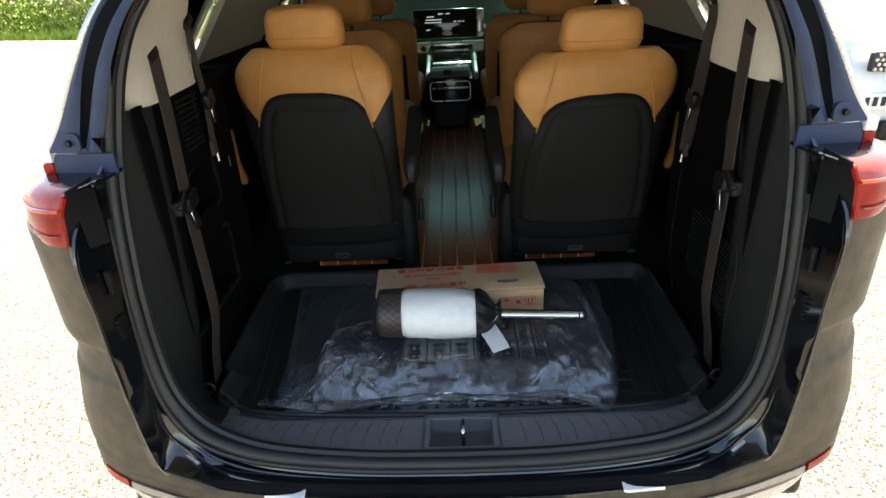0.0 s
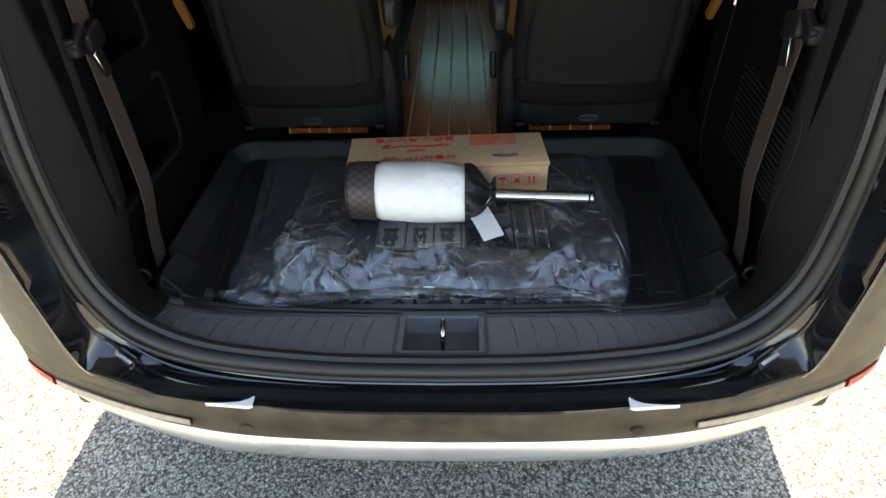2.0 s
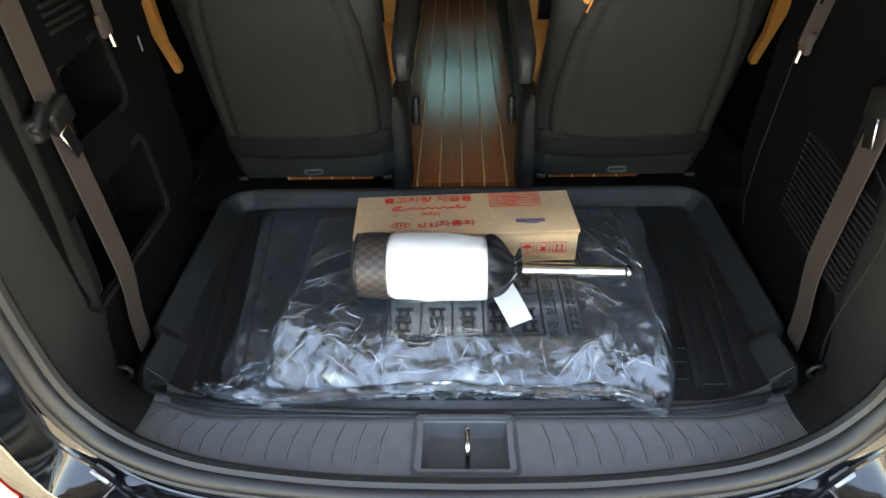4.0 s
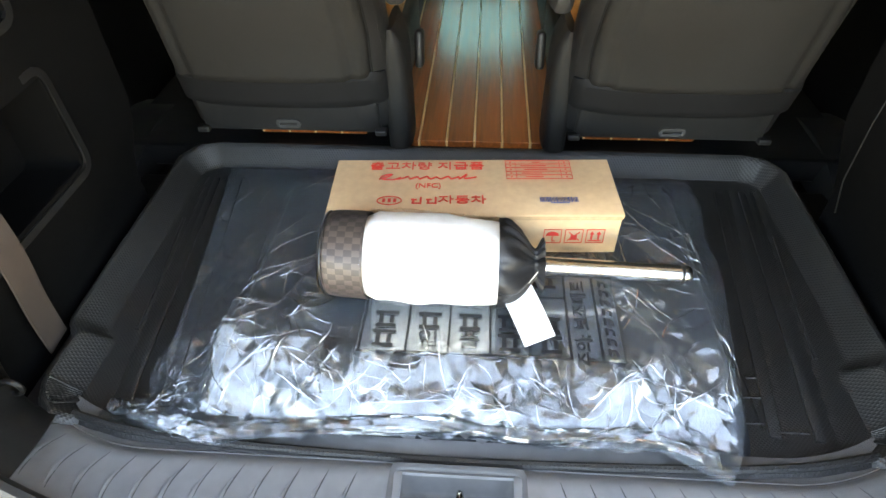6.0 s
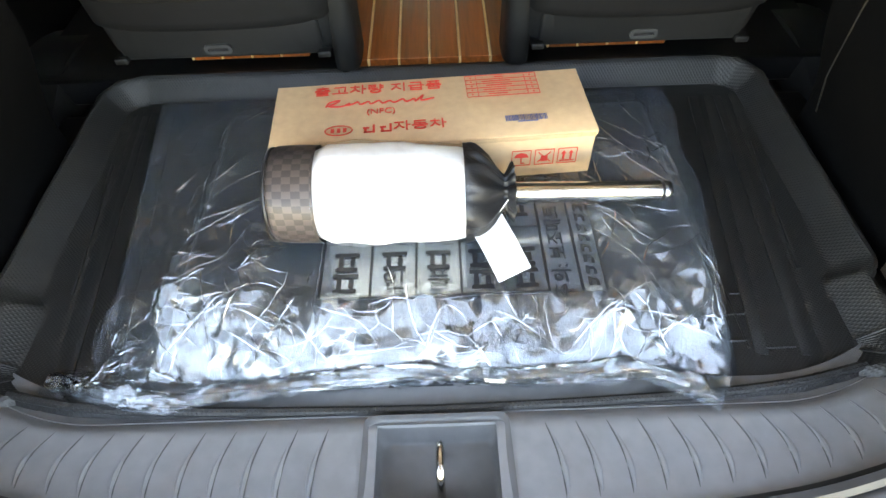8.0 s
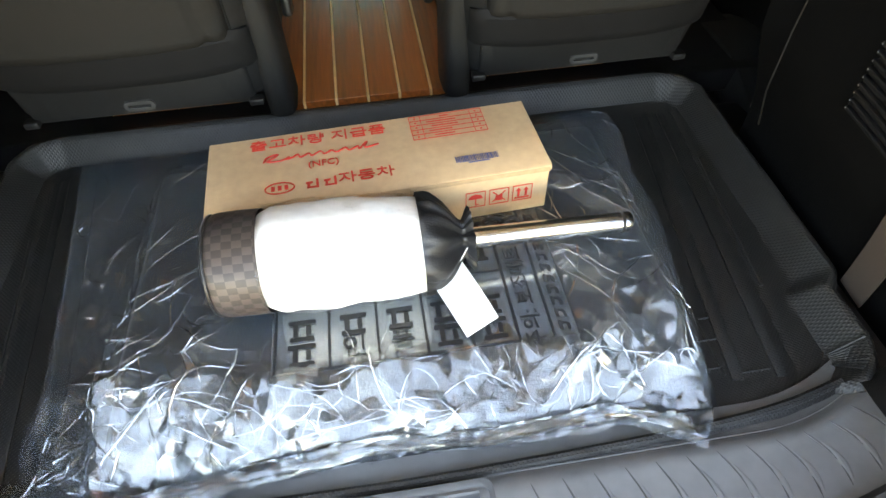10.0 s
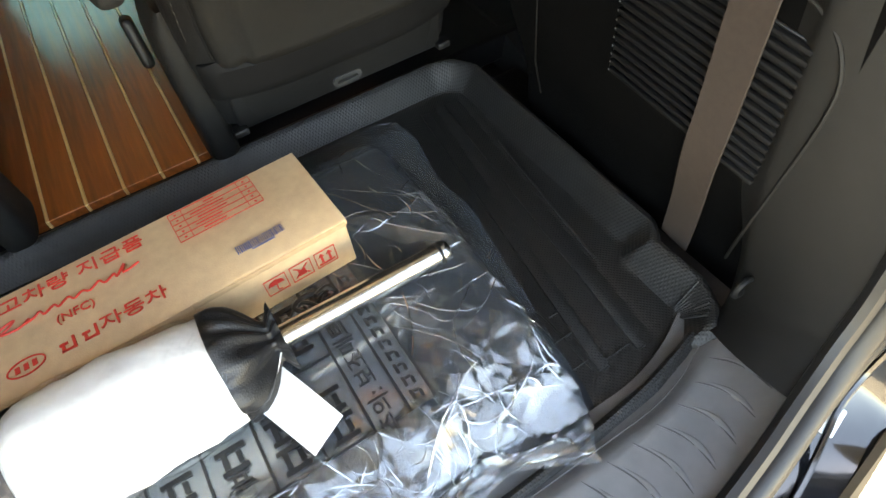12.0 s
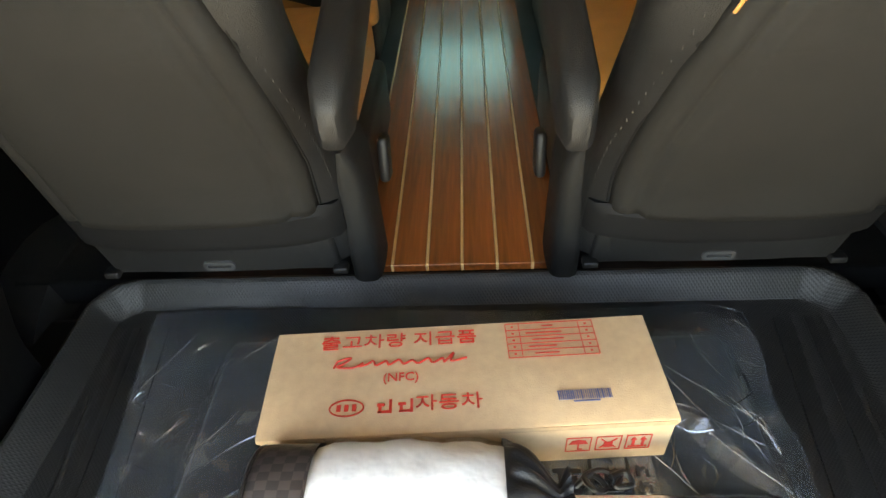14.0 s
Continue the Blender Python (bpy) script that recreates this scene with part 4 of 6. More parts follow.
def headrest(cx, y, z, parent, w=0.215, h=0.115, t=0.1):
    rows = []
    for k in range(14):
        f = k / 13
        e = (1 - abs(2 * f - 1) ** 3.4) ** 0.42
        ww = (w / 2) * (1 - 0.1 * f) * (0.55 + 0.45 * e)
        tt = (t / 2) * (0.15 + 0.85 * e)
        rows.append([Vector((cx + ww * math.copysign(abs(math.cos(a)) ** 0.5, math.cos(a)), y + tt * math.copysign(abs(math.sin(a)) ** 0.7, math.sin(a)) - 0.02 * f, z + h * f)) for a in [2 * math.pi * i / 24 for i in range(24)]])
    hr = part("headrest", loft(rows, None, True, True), TAN, parent, "tan leather headrest")
    seam = [Vector((cx + (w / 2) * 0.985 * math.copysign(abs(math.cos(a)) ** 0.5, math.cos(a)), y - 0.006 + (t / 2) * math.copysign(abs(math.sin(a)) ** 0.7, math.sin(a)), z + h * 0.3)) for a in [2 * math.pi * i / 40 for i in range(41)]]
    part("seam", tube(seam, 0.0014, 5, caps=False), TAN, hr)
    for d in (-0.045, 0.045):
        part("headrest_post", tube([Vector((cx + d, y, z - 0.05)), Vector((cx + d, y, z + 0.03))], 0.006, 10), BLACKP, parent)


def lerp_list(xs, ys, x):
    return float(np.interp(x, xs, ys))


def rear_seat(s, y1, z1):
    """A reclined captain's seat seen from behind."""
    cx = -0.376 if s < 0 else 0.386
    st = thing("captain_seat", (cx, 0.95, 0.7), "tan and black leather captain seat with a black hard back", "seat", "captain seats in the rear row")
    z0, y0 = 0.78, 0.845
    top = z1 - 0.114

    def warp(p):
        """Bends the seat's aisle side further back than its outer side, to fit the camera's view."""
        u = max(0.0, min(1.0, ((p.x - cx) * -s + 0.21) / 0.42))
        return p - Vector((0, lerp_list((0.95, 1.0, 1.1, 1.2, 1.3, 1.4, 1.46), (0, 0.01, 0.045, 0.08, 0.085, 0.05, 0), p.z) * u, 0))

    full = [[warp(p) for p in row] for row in backrest_rows(0.213, 0.222, z0, z1, y0, y1, cx, 0.075, 61)]

    def border(p):
        """How far up the black leather reaches: lowest beside the hard back."""
        h = abs(p.x - cx)
        return lerp_list((0, 0.15, 0.17, 0.222), (0.7, 0.7, 0.722, 0.845), h)

    def level(i, f):
        u = f * 60
        k = min(int(u), 59)
        return full[k][i].lerp(full[k + 1][i], u - k)

    n = len(full[0])
    low, high = [], []
    for k in range(25):
        low.append([level(i, border(full[44][i]) * k / 24) for i in range(n)])
    for k in range(16):
        high.append([level(i, border(full[44][i]) + (1 - border(full[44][i])) * k / 15) for i in range(n)])
    sb = part("side_bolster", loft(low, None, True, True), BLACKL, st, "black leather seat side")
    b = part("backrest", loft(high, None, True, True), TAN, st, "tan leather upper backrest")
    for d in (-1, 1):
        pts = [Vector((cx + d * (0.115 + 0.05 * (1 - f)), y0 + (y1 - y0) * (0.7 + 0.28 * f) - 0.066 + 0.03 * f ** 3, z0 + (z1 - z0) * (0.7 + 0.285 * f))) for f in [i / 12 for i in range(13)]]
        part("seam", tube([warp(p) for p in pts], 0.0018, 5), TAN, b)
        # pale stitching down the bolster beside the hard back
        for k in range(20):
            z = 0.96 + 0.3 * k / 19
            g = (z - z0) / (z1 - z0)
            h = lerp_list((0.78, 1.07, 1.15, 1.2, 1.266, 1.3), (0.206, 0.204, 0.197, 0.191, 0.178, 0.166), z + (0.025 if s > 0 else 0))
            q = h / 0.218
            y = y0 + (y1 - y0) * g - 0.075 * (1 - 0.25 * g) * max(0.05, 1 - q ** 3.6) ** 0.39 - 0.0012
            part("stitch", rbox(warp(Vector((cx + d * h, y, z))), (0.0009, 0.0015, 0.0055), 0), STITCH, sb)

    # hard back with an arched top, a rolled border and a crease round its middle field
    dz = 0.0 if s < 0 else -0.026
    zt = 1.348 + dz

    def half(z):
        return lerp_list((0.84, 0.95, 1.07, 1.15, 1.2, 1.24, 1.266, 1.29, 1.31, 1.325, 1.336, 1.343, 1.348), (0.197, 0.198, 0.194, 0.185, 0.178, 0.169, 0.161, 0.151, 0.139, 0.126, 0.11, 0.09, 0.05), z - dz)

    def inner_half(z):
        return lerp_list((0.84, 0.95, 1.0, 1.1, 1.2, 1.26, 1.3, 1.32, 1.335, 1.343, 1.348), (0.193, 0.196, 0.2, 0.2, 0.194, 0.181, 0.165, 0.148, 0.122, 0.09, 0.05), z - dz)

    def back(za, zb, thick, name, material, label, crease):
        rows = []
        N, M = (46, 45) if crease else (8, 31)
        for k in range(N):
            f = k / (N - 1)
            z = za + (zb - za) * (1 - (1 - f) ** 1.5 if crease else f)
            g = (z - z0) / (z1 - z0)
            row = []
            for j in range(M):
                hw = half(z)
                u = -1 + 2 * j / (M - 1)
                u = math.copysign(1 - (1 - abs(u)) ** 1.25, u)
                d = min(hw * (1 - abs(u)), (zt - z) * 1.1 if crease else 9, 9 if crease else min(z - za, zb - z) + 0.004)
                yb = y0 + (y1 - y0) * g - 0.075 * (1 - 0.25 * g) - 0.022 + (0.0 if crease else 0.012)
                roll = 0.016 * max(0.0, 1 - d / 0.014) ** 2
                dip = 0.0
                if crease:
                    dip = 0.008 * math.exp(-((d - 0.036) / 0.006) ** 2) - 0.005 * soft_step(0.036, 0.05, d)
                if u * -s > 0 and crease:
                    hw = inner_half(z) - 0.014
                row.append(warp(Vector((cx + hw * u, yb + 0.03 * (abs(u) * hw / 0.2) ** 3.2 + roll + dip, z))))
            rows.append(row)
        shell = part(name, skin(rows, thick), material, st, label, smooth=180 if crease else 40)
        if crease:
            rim = [row[0] + Vector((0, 0.003, 0)) for row in rows] + [p + Vector((0, 0.003, 0)) for p in rows[-1][1:-1]] + [row[-1] + Vector((0, 0.003, 0)) for row in rows[::-1]]
            part("edge_piping", tube(rim, 0.0035, 6), MATTE, shell, "dark seam round the seat back")
        return shell

    back(0.91, zt, 0.012, "back_panel", SEATBACK, "dark grey fabric seat back with an arched crease", True)
    back(0.85, 0.912, 0.01, "back_fold", MATTE, "black leather fold under the seat back", False)
    # lower flap with the release latch
    fl = part("lower_flap", rbox((cx, 0.783, 0.811), (0.37, 0.022, 0.086), 0.008, 3, Euler((radians(14), 0, 0)).to_matrix()), BLACKL, st, "black lower seat flap")
    lx, lz = cx, 0.797
    m = Matrix.Translation((lx, 0.762, lz)) @ Euler((radians(100), 0, 0)).to_matrix().to_4x4()
    part("release_latch", ring(rrect(0.05, 0.02, 0.009), 0.0065, 0.005, m), LATCH, fl, "grey release latch bezel")
    part("latch_hole", prism(rrect(0.038, 0.01, 0.005), 0.003, Matrix.Translation((lx, 0.7655, lz)) @ Euler((radians(100), 0, 0)).to_matrix().to_4x4()), BLACKP, fl)
    for d in (-1, 1):
        part("flap_clip", rbox((cx + d * 0.186, 0.778, 0.775), (0.024, 0.02, 0.012), 0.003), BLACKP, fl)
    headrest(cx, y1 - 0.012, z1 - 0.008, st)
    # aisle side: hinge cover and folding armrest
    a = -s
    rows = []
    for k in range(12):
        f = k / 11
        z = 0.72 + 0.27 * f
        hw = 0.0265 * (1 if f < 0.7 else math.sqrt(max(0.02, 1 - ((f - 0.7) / 0.31) ** 2)))
        yy = 0.81 - 0.03 * f
        rows.append([Vector((cx + a * 0.218 + hw * math.copysign(abs(math.cos(t)) ** 0.6, math.cos(t)), yy + 0.05 + 0.06 * math.copysign(abs(math.sin(t)) ** 0.6, math.sin(t)), z)) for t in [2 * math.pi * i / 18 for i in range(18)]])
    part("hinge_cover", loft(rows, None, True, True), PLASTIC, st, "black plastic hinge cover")
    ar = [Vector((0.126 if s > 0 else -0.119, 0.612 + 0.03 * k, (1.122 if s < 0 else 1.112) + 0.028 * k * 0.3)) for k in range(11)]
    rows = []
    for k, p in enumerate(ar):
        e = 1 if k else 0.72
        rows.append([p + Vector((e * 0.022 * math.copysign(abs(math.cos(t)) ** 0.6, math.cos(t)), 0, e * 0.041 * math.copysign(abs(math.sin(t)) ** 0.55, math.sin(t)))) for t in [2 * math.pi * i / 18 for i in range(18)]])
    rows.insert(0, [ar[0] + (p - ar[0]) * 0.55 + Vector((0, -0.008, 0)) for p in rows[0]])
    part("armrest", loft(rows, None, True, True), BLACKL, st, "black folding armrest")
    part("recliner_lever", rbox((cx + a * 0.258, 0.9, 0.9), (0.018, 0.04, 0.075), 0.008, 3, Euler((radians(-12), 0, 0)).to_matrix()), BLACKP, st, "black recliner lever")
    part("seat_cushion", rbox((cx, 1.12, 0.93), (0.4, 0.46, 0.14), 0.05, 4), TAN, st, "tan leather seat cushion")
    wing = [(s * x, z) for x, z in ((0.729, 1.185), (0.69, 1.21), (0.685, 1.1), (0.668, 1.045), (0.673, 1.032), (0.684, 1.034), (0.698, 1.08))]
    wing = wing if s < 0 else wing[::-1]
    part("side_wing", prism(wing, 0.02, Matrix(((1, 0, 0, 0), (0, 0, 1, 0.85), (0, 1, 0, 0), (0, 0, 0, 1)))), TAN, st, "tan leather side wing")
    part("seat_base", rbox((cx, 1.14, 0.79), (0.42, 0.46, 0.15), 0.02), BLACKP, st)
    for d in (-0.17, 0.17):
        part("seat_rail", rbox((cx + d, 1.15, 0.727), (0.04, 0.5, 0.04), 0.006), BLACKP, st)
    return st


def front_seat(cx, y, zl, row):
    st = thing("cabin_seat", (cx, y + 0.2, 0.72), "tan leather seat seen from behind in the dim cabin", "seat", row)
    rows = backrest_rows(0.22, 0.235, 0.85, 1.4 + zl, y + 0.14, y, cx, 0.085)
    part("backrest", loft(rows, None, True, True), TAN, st)
    part("back_shell", rbox((cx, y + 0.02, 1.04 + zl), (0.34, 0.03, 0.36), 0.014, 3, Euler((radians(14), 0, 0)).to_matrix()), BLACKL, st, "black seat back pocket")
    headrest(cx, y - 0.005, 1.42 + zl, st, 0.27, 0.17, 0.11)
    part("seat_cushion", rbox((cx, y + 0.32, 0.98), (0.48, 0.5, 0.14), 0.05, 4), TAN, st)
    part("seat_base", rbox((cx, y + 0.3, 0.82), (0.42, 0.42, 0.2), 0.03), BLACKP, st)
    return st


rear_seat(-1, 0.69, 1.462)
rear_seat(1, 0.635, 1.43)
for s in (-1, 1):
    front_seat(s * 0.43, 1.5, 0.03, "captain seats in the middle row")
for s in (-1, 1):
    front_seat(s * 0.42, 2.42, 0.0, "front seats")

# ---- seat belts ----


def belt(s, slot, mid, foot, w, label):
    bl = thing("seat_belt", (s * foot[0], foot[1], foot[2]), label, "seat belt", "rear seat belts")
    up = smooth_path([(s * slot[0], slot[1], slot[2]), (s * (slot[0] * 0.6 + mid[0] * 0.4 - 0.002), slot[1] * 0.6 + mid[1] * 0.4, slot[2] * 0.6 + mid[2] * 0.4), (s * mid[0], mid[1], mid[2])], 14)
    dn = smooth_path([(s * mid[0], mid[1], mid[2]), (s * 0.592, 0.256, 0.97), (s * 0.598, 0.26, 0.88), (s * 0.622, 0.27, 0.78), (s * foot[0], foot[1], foot[2])], 22)
    part("webbing", ribbon(up, (0, 1, 0.1), w, 0.003), WEB, bl)
    part("lower_webbing", ribbon(dn, (0, 1, 0.1), w * 0.98, 0.003), WEB, bl)
    c = Vector((s * (mid[0] - 0.008), mid[1], mid[2]))
    t = part("tongue_cover", rbox(c, (0.02, w * 1.15, 0.045), 0.008, 3, Euler((radians(-18 * s), radians(10), 0)).to_matrix()), BLACKP, bl, "black belt tongue")
    part("tongue_blade", rbox(c + Vector((-s * 0.006, -0.006, -0.04)), (0.004, w * 0.5, 0.05), 0.0015, 1, Euler((radians(-18 * s), 0, 0)).to_matrix()), CHROME, t, "bright steel tongue blade")
    part("belt_guide", rbox(c + Vector((0, -0.04, 0.012)), (0.016, 0.05, 0.022), 0.006, 3, Euler((radians(35), 0, 0)).to_matrix()), BLACKP, t)


for s in (-1, 1):
    belt(s, (0.6, 0.275, 1.5), (0.598, 0.262, 1.19), (0.637, 0.278, 0.69), 0.047, "brown-grey seat belt hanging from the pillar to the floor")
for s, L in ((-1, ((0.594, 0.457, 1.55), (0.598, 0.467, 1.456), (0.599, 0.478, 1.373), (0.599, 0.47, 1.255))), (1, ((0.594, 0.43, 1.54), (0.598, 0.466, 1.425), (0.599, 0.49, 1.323), (0.599, 0.515, 1.19)))):
    bl = thing("seat_belt", (s * L[3][0], L[3][1], L[3][2]), "unbuckled grey seat belt with a loose steel tongue", "seat belt", "rear seat belts")
    pts = [(s * x, y, z) for x, y, z in L]
    part("webbing", ribbon(smooth_path(pts, 20), (0.2, 1, 0.2) if s < 0 else (1, 0.3, 0), 0.02 if s < 0 else 0.034, 0.003), WEB, bl)
    p, e = Vector(pts[2]), Vector(pts[3])
    part("tongue_cover", rbox(p + Vector((-s * 0.008, 0, 0)), (0.02, 0.046, 0.04), 0.008, 3, Euler((radians(20), 0, 0)).to_matrix()), BLACKP, bl, "black belt tongue")
    part("tongue_blade", rbox(p + Vector((-s * 0.012, 0.004, -0.04)), (0.004, 0.016, 0.045), 0.0015, 1, Euler((radians(12), 0, 0)).to_matrix()), CHROME, bl, "bright steel tongue blade")
    part("end_loop", rbox(e, (0.012, 0.032, 0.04), 0.006, 2), WEB, bl)
    part("end_tip", tube([e + Vector((-s * 0.003, 0.002, -0.015)), e + Vector((-s * 0.004, 0.003, -0.036))], 0.005, 8), CHROME, bl, "bright metal end tip")

# ---- cargo tray ----
FLOOR_Z = 0.66
TRAY_HALF = [(0.0, 0.797), (0.565, 0.797), (0.588, 0.789), (0.6, 0.768), (0.592, 0.328), (0.586, 0.319), (0.572, 0.312), (0.568, 0.3), (0.571, 0.212), (0.562, 0.19), (0.54, 0.17), (0.46, 0.152), (0.3, 0.141), (0.0, 0.134)]


def sheet(X, Y, Z, keep):
    """A mesh over the kept points of a grid."""
    index = np.full(X.shape, -1)
    index[keep] = np.arange(keep.sum())
    a, b, c, d = index[:-1, :-1], index[1:, :-1], index[1:, 1:], index[:-1, 1:]
    good = (a >= 0) & (b >= 0) & (c >= 0) & (d >= 0)
    me = bpy.data.meshes.new("sheet")
    me.from_pydata(np.stack((X[keep], Y[keep], Z[keep]), 1).tolist(), [], np.stack((a[good], b[good], c[good], d[good]), 1).tolist())
    bm = bmesh.new()
    bm.from_mesh(me)
    bpy.data.meshes.remove(me)
    for v in [v for v in bm.verts if not v.link_faces]:
        bm.verts.remove(v)
    return bm


def outside(poly, X, Y):
    """Distance from an outline, negative inside it, and the nearest points of the outline."""
    best, nx, ny, ins = np.full(X.shape, 9.0), X.copy(), Y.copy(), np.zeros(X.shape, bool)
    for (ax, ay), (bx, by) in zip(poly, np.roll(poly, -1, axis=0)):
        dx, dy = bx - ax, by - ay
        f = np.clip(((X - ax) * dx + (Y - ay) * dy) / (dx * dx + dy * dy), 0, 1)
        gap = np.hypot(X - ax - f * dx, Y - ay - f * dy)
        near = gap < best
        best, nx, ny = np.where(near, gap, best), np.where(near, ax + f * dx, nx), np.where(near, ay + f * dy, ny)
        ins ^= ((ay > Y) != (by > Y)) & (X < dx * (Y - ay) / (dy if dy else 1e-9) + ax)
    return np.where(ins, -best, best), nx, ny


def tray():
    poly = np.array(TRAY_HALF + [(-x, y) for x, y in TRAY_HALF[-2:0:-1]])
    xs, ys = np.arange(-0.66, 0.6601, 0.005), np.arange(0.098, 0.86, 0.005)
    X, Y = np.meshgrid(xs, ys, indexing="ij")
    d = np.maximum(outside(poly, X, Y)[0], 0)
    front = np.clip((0.2 - Y) / 0.05, 0, 1) * np.clip((0.57 - np.abs(X)) / 0.03, 0, 1)
    wide = 0.033 * (1 - front) + 0.012 * front
    rise = 0.044 * (1 - front) + 0.021 * front
    u = np.clip(d / wide, 0, 1)
    Z = FLOOR_Z + rise * (0.8 * u + 0.2 * u * u * (3 - 2 * u))
    Z = Z - 0.007 * np.clip((d - wide - 0.007) / 0.005, 0, 1)
    limit = wide + 0.0125
    gx, gy = np.gradient(d, xs, ys)
    over = np.clip(d - limit, 0, None)
    # shallow channels between the raised strips of the floor
    for s in (-1, 1):
        for x0, x1, half in ((0.534, 0.45, 0.004), (0.584, 0.522, 0.004)):
            line = x1 + (x0 - x1) * (Y - 0.19) / 0.55
            Z = Z - 0.003 * np.exp(-((s * X - line) / half) ** 2) * (d < 0.001) * (Y > 0.185) * (Y < 0.765)
    bm = sheet(X - gx * over, Y - gy * over, Z, d < limit + 0.0048)
    bm.normal_update()
    bmesh.ops.solidify(bm, geom=bm.faces[:], thickness=0.003)
    bmesh.ops.recalc_face_normals(bm, faces=bm.faces)
    tr = thing("cargo_tray", (0, 0.45, FLOOR_Z), "black embossed rubber cargo tray with raised rim", "cargo tray")
    part("tray_liner", bm, WEAVE, tr, smooth=38)
    for s in (-1, 1):
        for (x0, y0), (x1, y1), w in (((0.512, 0.757), (0.438, 0.19), 0.017), ((0.56, 0.757), (0.497, 0.186), 0.014), ((0.58, 0.62), (0.545, 0.33), 0.006)):
            a, b = Vector((s * x0, y0, FLOOR_Z + 0.0008)), Vector((s * x1, y1, FLOOR_Z + 0.0008))
            turn = Euler((0, 0, math.atan2(b.y - a.y, b.x - a.x))).to_matrix()
            part("rib", rbox((a + b) / 2, ((b - a).length, w, 0.005), 0.0016, 2, turn), WEAVE, tr)
        # ribbed curve of the corner round the belt foot
        for k in range(9):
            t = radians(-2 - 9 * k)
            c = Vector((s * (0.562 + 0.009 * math.cos(t)), 0.206 + 0.016 * math.sin(t), FLOOR_Z + 0.004))
            o = Vector((s * (0.562 + 0.041 * math.cos(t)), 0.206 + 0.045 * math.sin(t), FLOOR_Z + 0.043))
            part("corner_rib", tube([c, c.lerp(o, 0.5), o], 0.0021, 6), WEAVE, tr)
    for x, y, l in ((0.43, 0.255, 0.05), (0.405, 0.212, 0.045), (0.44, 0.29, 0.025), (0.462, 0.2, 0.05)):
        part("rib", tube([Vector((x - l / 2, y, FLOOR_Z + 0.001)), Vector((x + l / 2, y, FLOOR_Z + 0.001))], 0.002, 6), WEAVE, tr)
    part("rib", tube(smooth_path([(0.4, 0.36, FLOOR_Z + 0.001), (0.407, 0.31, FLOOR_Z + 0.001), (0.422, 0.3, FLOOR_Z + 0.001), (0.425, 0.2, FLOOR_Z + 0.001)], 16), 0.0018, 6), WEAVE, tr)
    part("front_bead", tube(smooth_path([(-0.55, 0.158, 0.683), (-0.45, 0.137, 0.683), (-0.3, 0.125, 0.683), (0, 0.118, 0.683), (0.3, 0.125, 0.683), (0.45, 0.137, 0.683), (0.55, 0.158, 0.683)], 60), 0.006, 8), WEAVE, tr)


tray()

# ---- plastic bag with its folded contents ----
PAD_TOP = 0.733


def pad_z(x, y):
    e = soft_step(-0.385, -0.345, x) * soft_step(0.415, 0.37, x) * soft_step(0.11, 0.29, y) * soft_step(0.735, 0.66, y)
    return FLOOR_Z + 0.004 + (PAD_TOP - FLOOR_Z - 0.004) * e


bag = thing("plastic_bag", (0, 0.45, FLOOR_Z), "large crumpled clear plastic bag lying over a dark folded mat", "plastic bag")
rows = []
for i in range(60):
    y = 0.155 + 0.58 * i / 59
    rows.append([Vector((x, y, pad_z(x, y) - 0.009 + 0.002 * noise.noise(Vector((x * 9, y * 9, 3))))) for x in [-0.385 + 0.8 * j / 79 for j in range(80)]])
part("folded_mat", skin(rows, 0.002), PAD, bag, "dark folded mat inside the bag", smooth=180)

BAG = [(-0.535, 0.785), (-0.3, 0.792), (0.1, 0.775), (0.405, 0.785), (0.455, 0.765), (0.462, 0.7), (0.44, 0.6), (0.45, 0.52), (0.438, 0.44), (0.42, 0.33), (0.4, 0.235), (0.372, 0.15), (0.345, 0.1),
       (0.26, 0.142), (0.14, 0.138), (0.0, 0.15), (-0.14, 0.142), (-0.27, 0.132), (-0.345, 0.118), (-0.44, 0.14), (-0.525, 0.165), (-0.515, 0.19), (-0.46, 0.2), (-0.475, 0.235), (-0.47, 0.3), (-0.482, 0.42), (-0.5, 0.55), (-0.52, 0.68)]


def folds(seed, stars, creases):
    """Ridges of crumpled film, as (x, y, angle, reach, width, height, one-sided): arms running from sharp peaks, and long creases."""
    rng = random.Random(seed)
    out = []
    for x0, x1, y0, y1, count, size, r0, r1, w0, w1 in stars:
        for _ in range(count):
            cx, cy, turn, tall, arms = rng.uniform(x0, x1), rng.uniform(y0, y1), rng.uniform(0, 6.28), size * rng.uniform(0.35, 1.0), rng.randint(3, 5)
            for k in range(arms):
                out.append((cx, cy, turn + 6.28 * k / arms + rng.uniform(-0.5, 0.5), rng.uniform(r0, r1), rng.uniform(w0, w1), tall, True))
    for x0, x1, y0, y1, count, size, way, spread, w0, w1 in creases:
        for _ in range(count):
            out.append((rng.uniform(x0, x1), rng.uniform(y0, y1), radians(way + rng.uniform(-spread, spread)), rng.uniform(0.03, 0.13), rng.uniform(w0, w1), size * rng.uniform(0.3, 1) * rng.choice((1, 1, -0.6)), False))
    return out


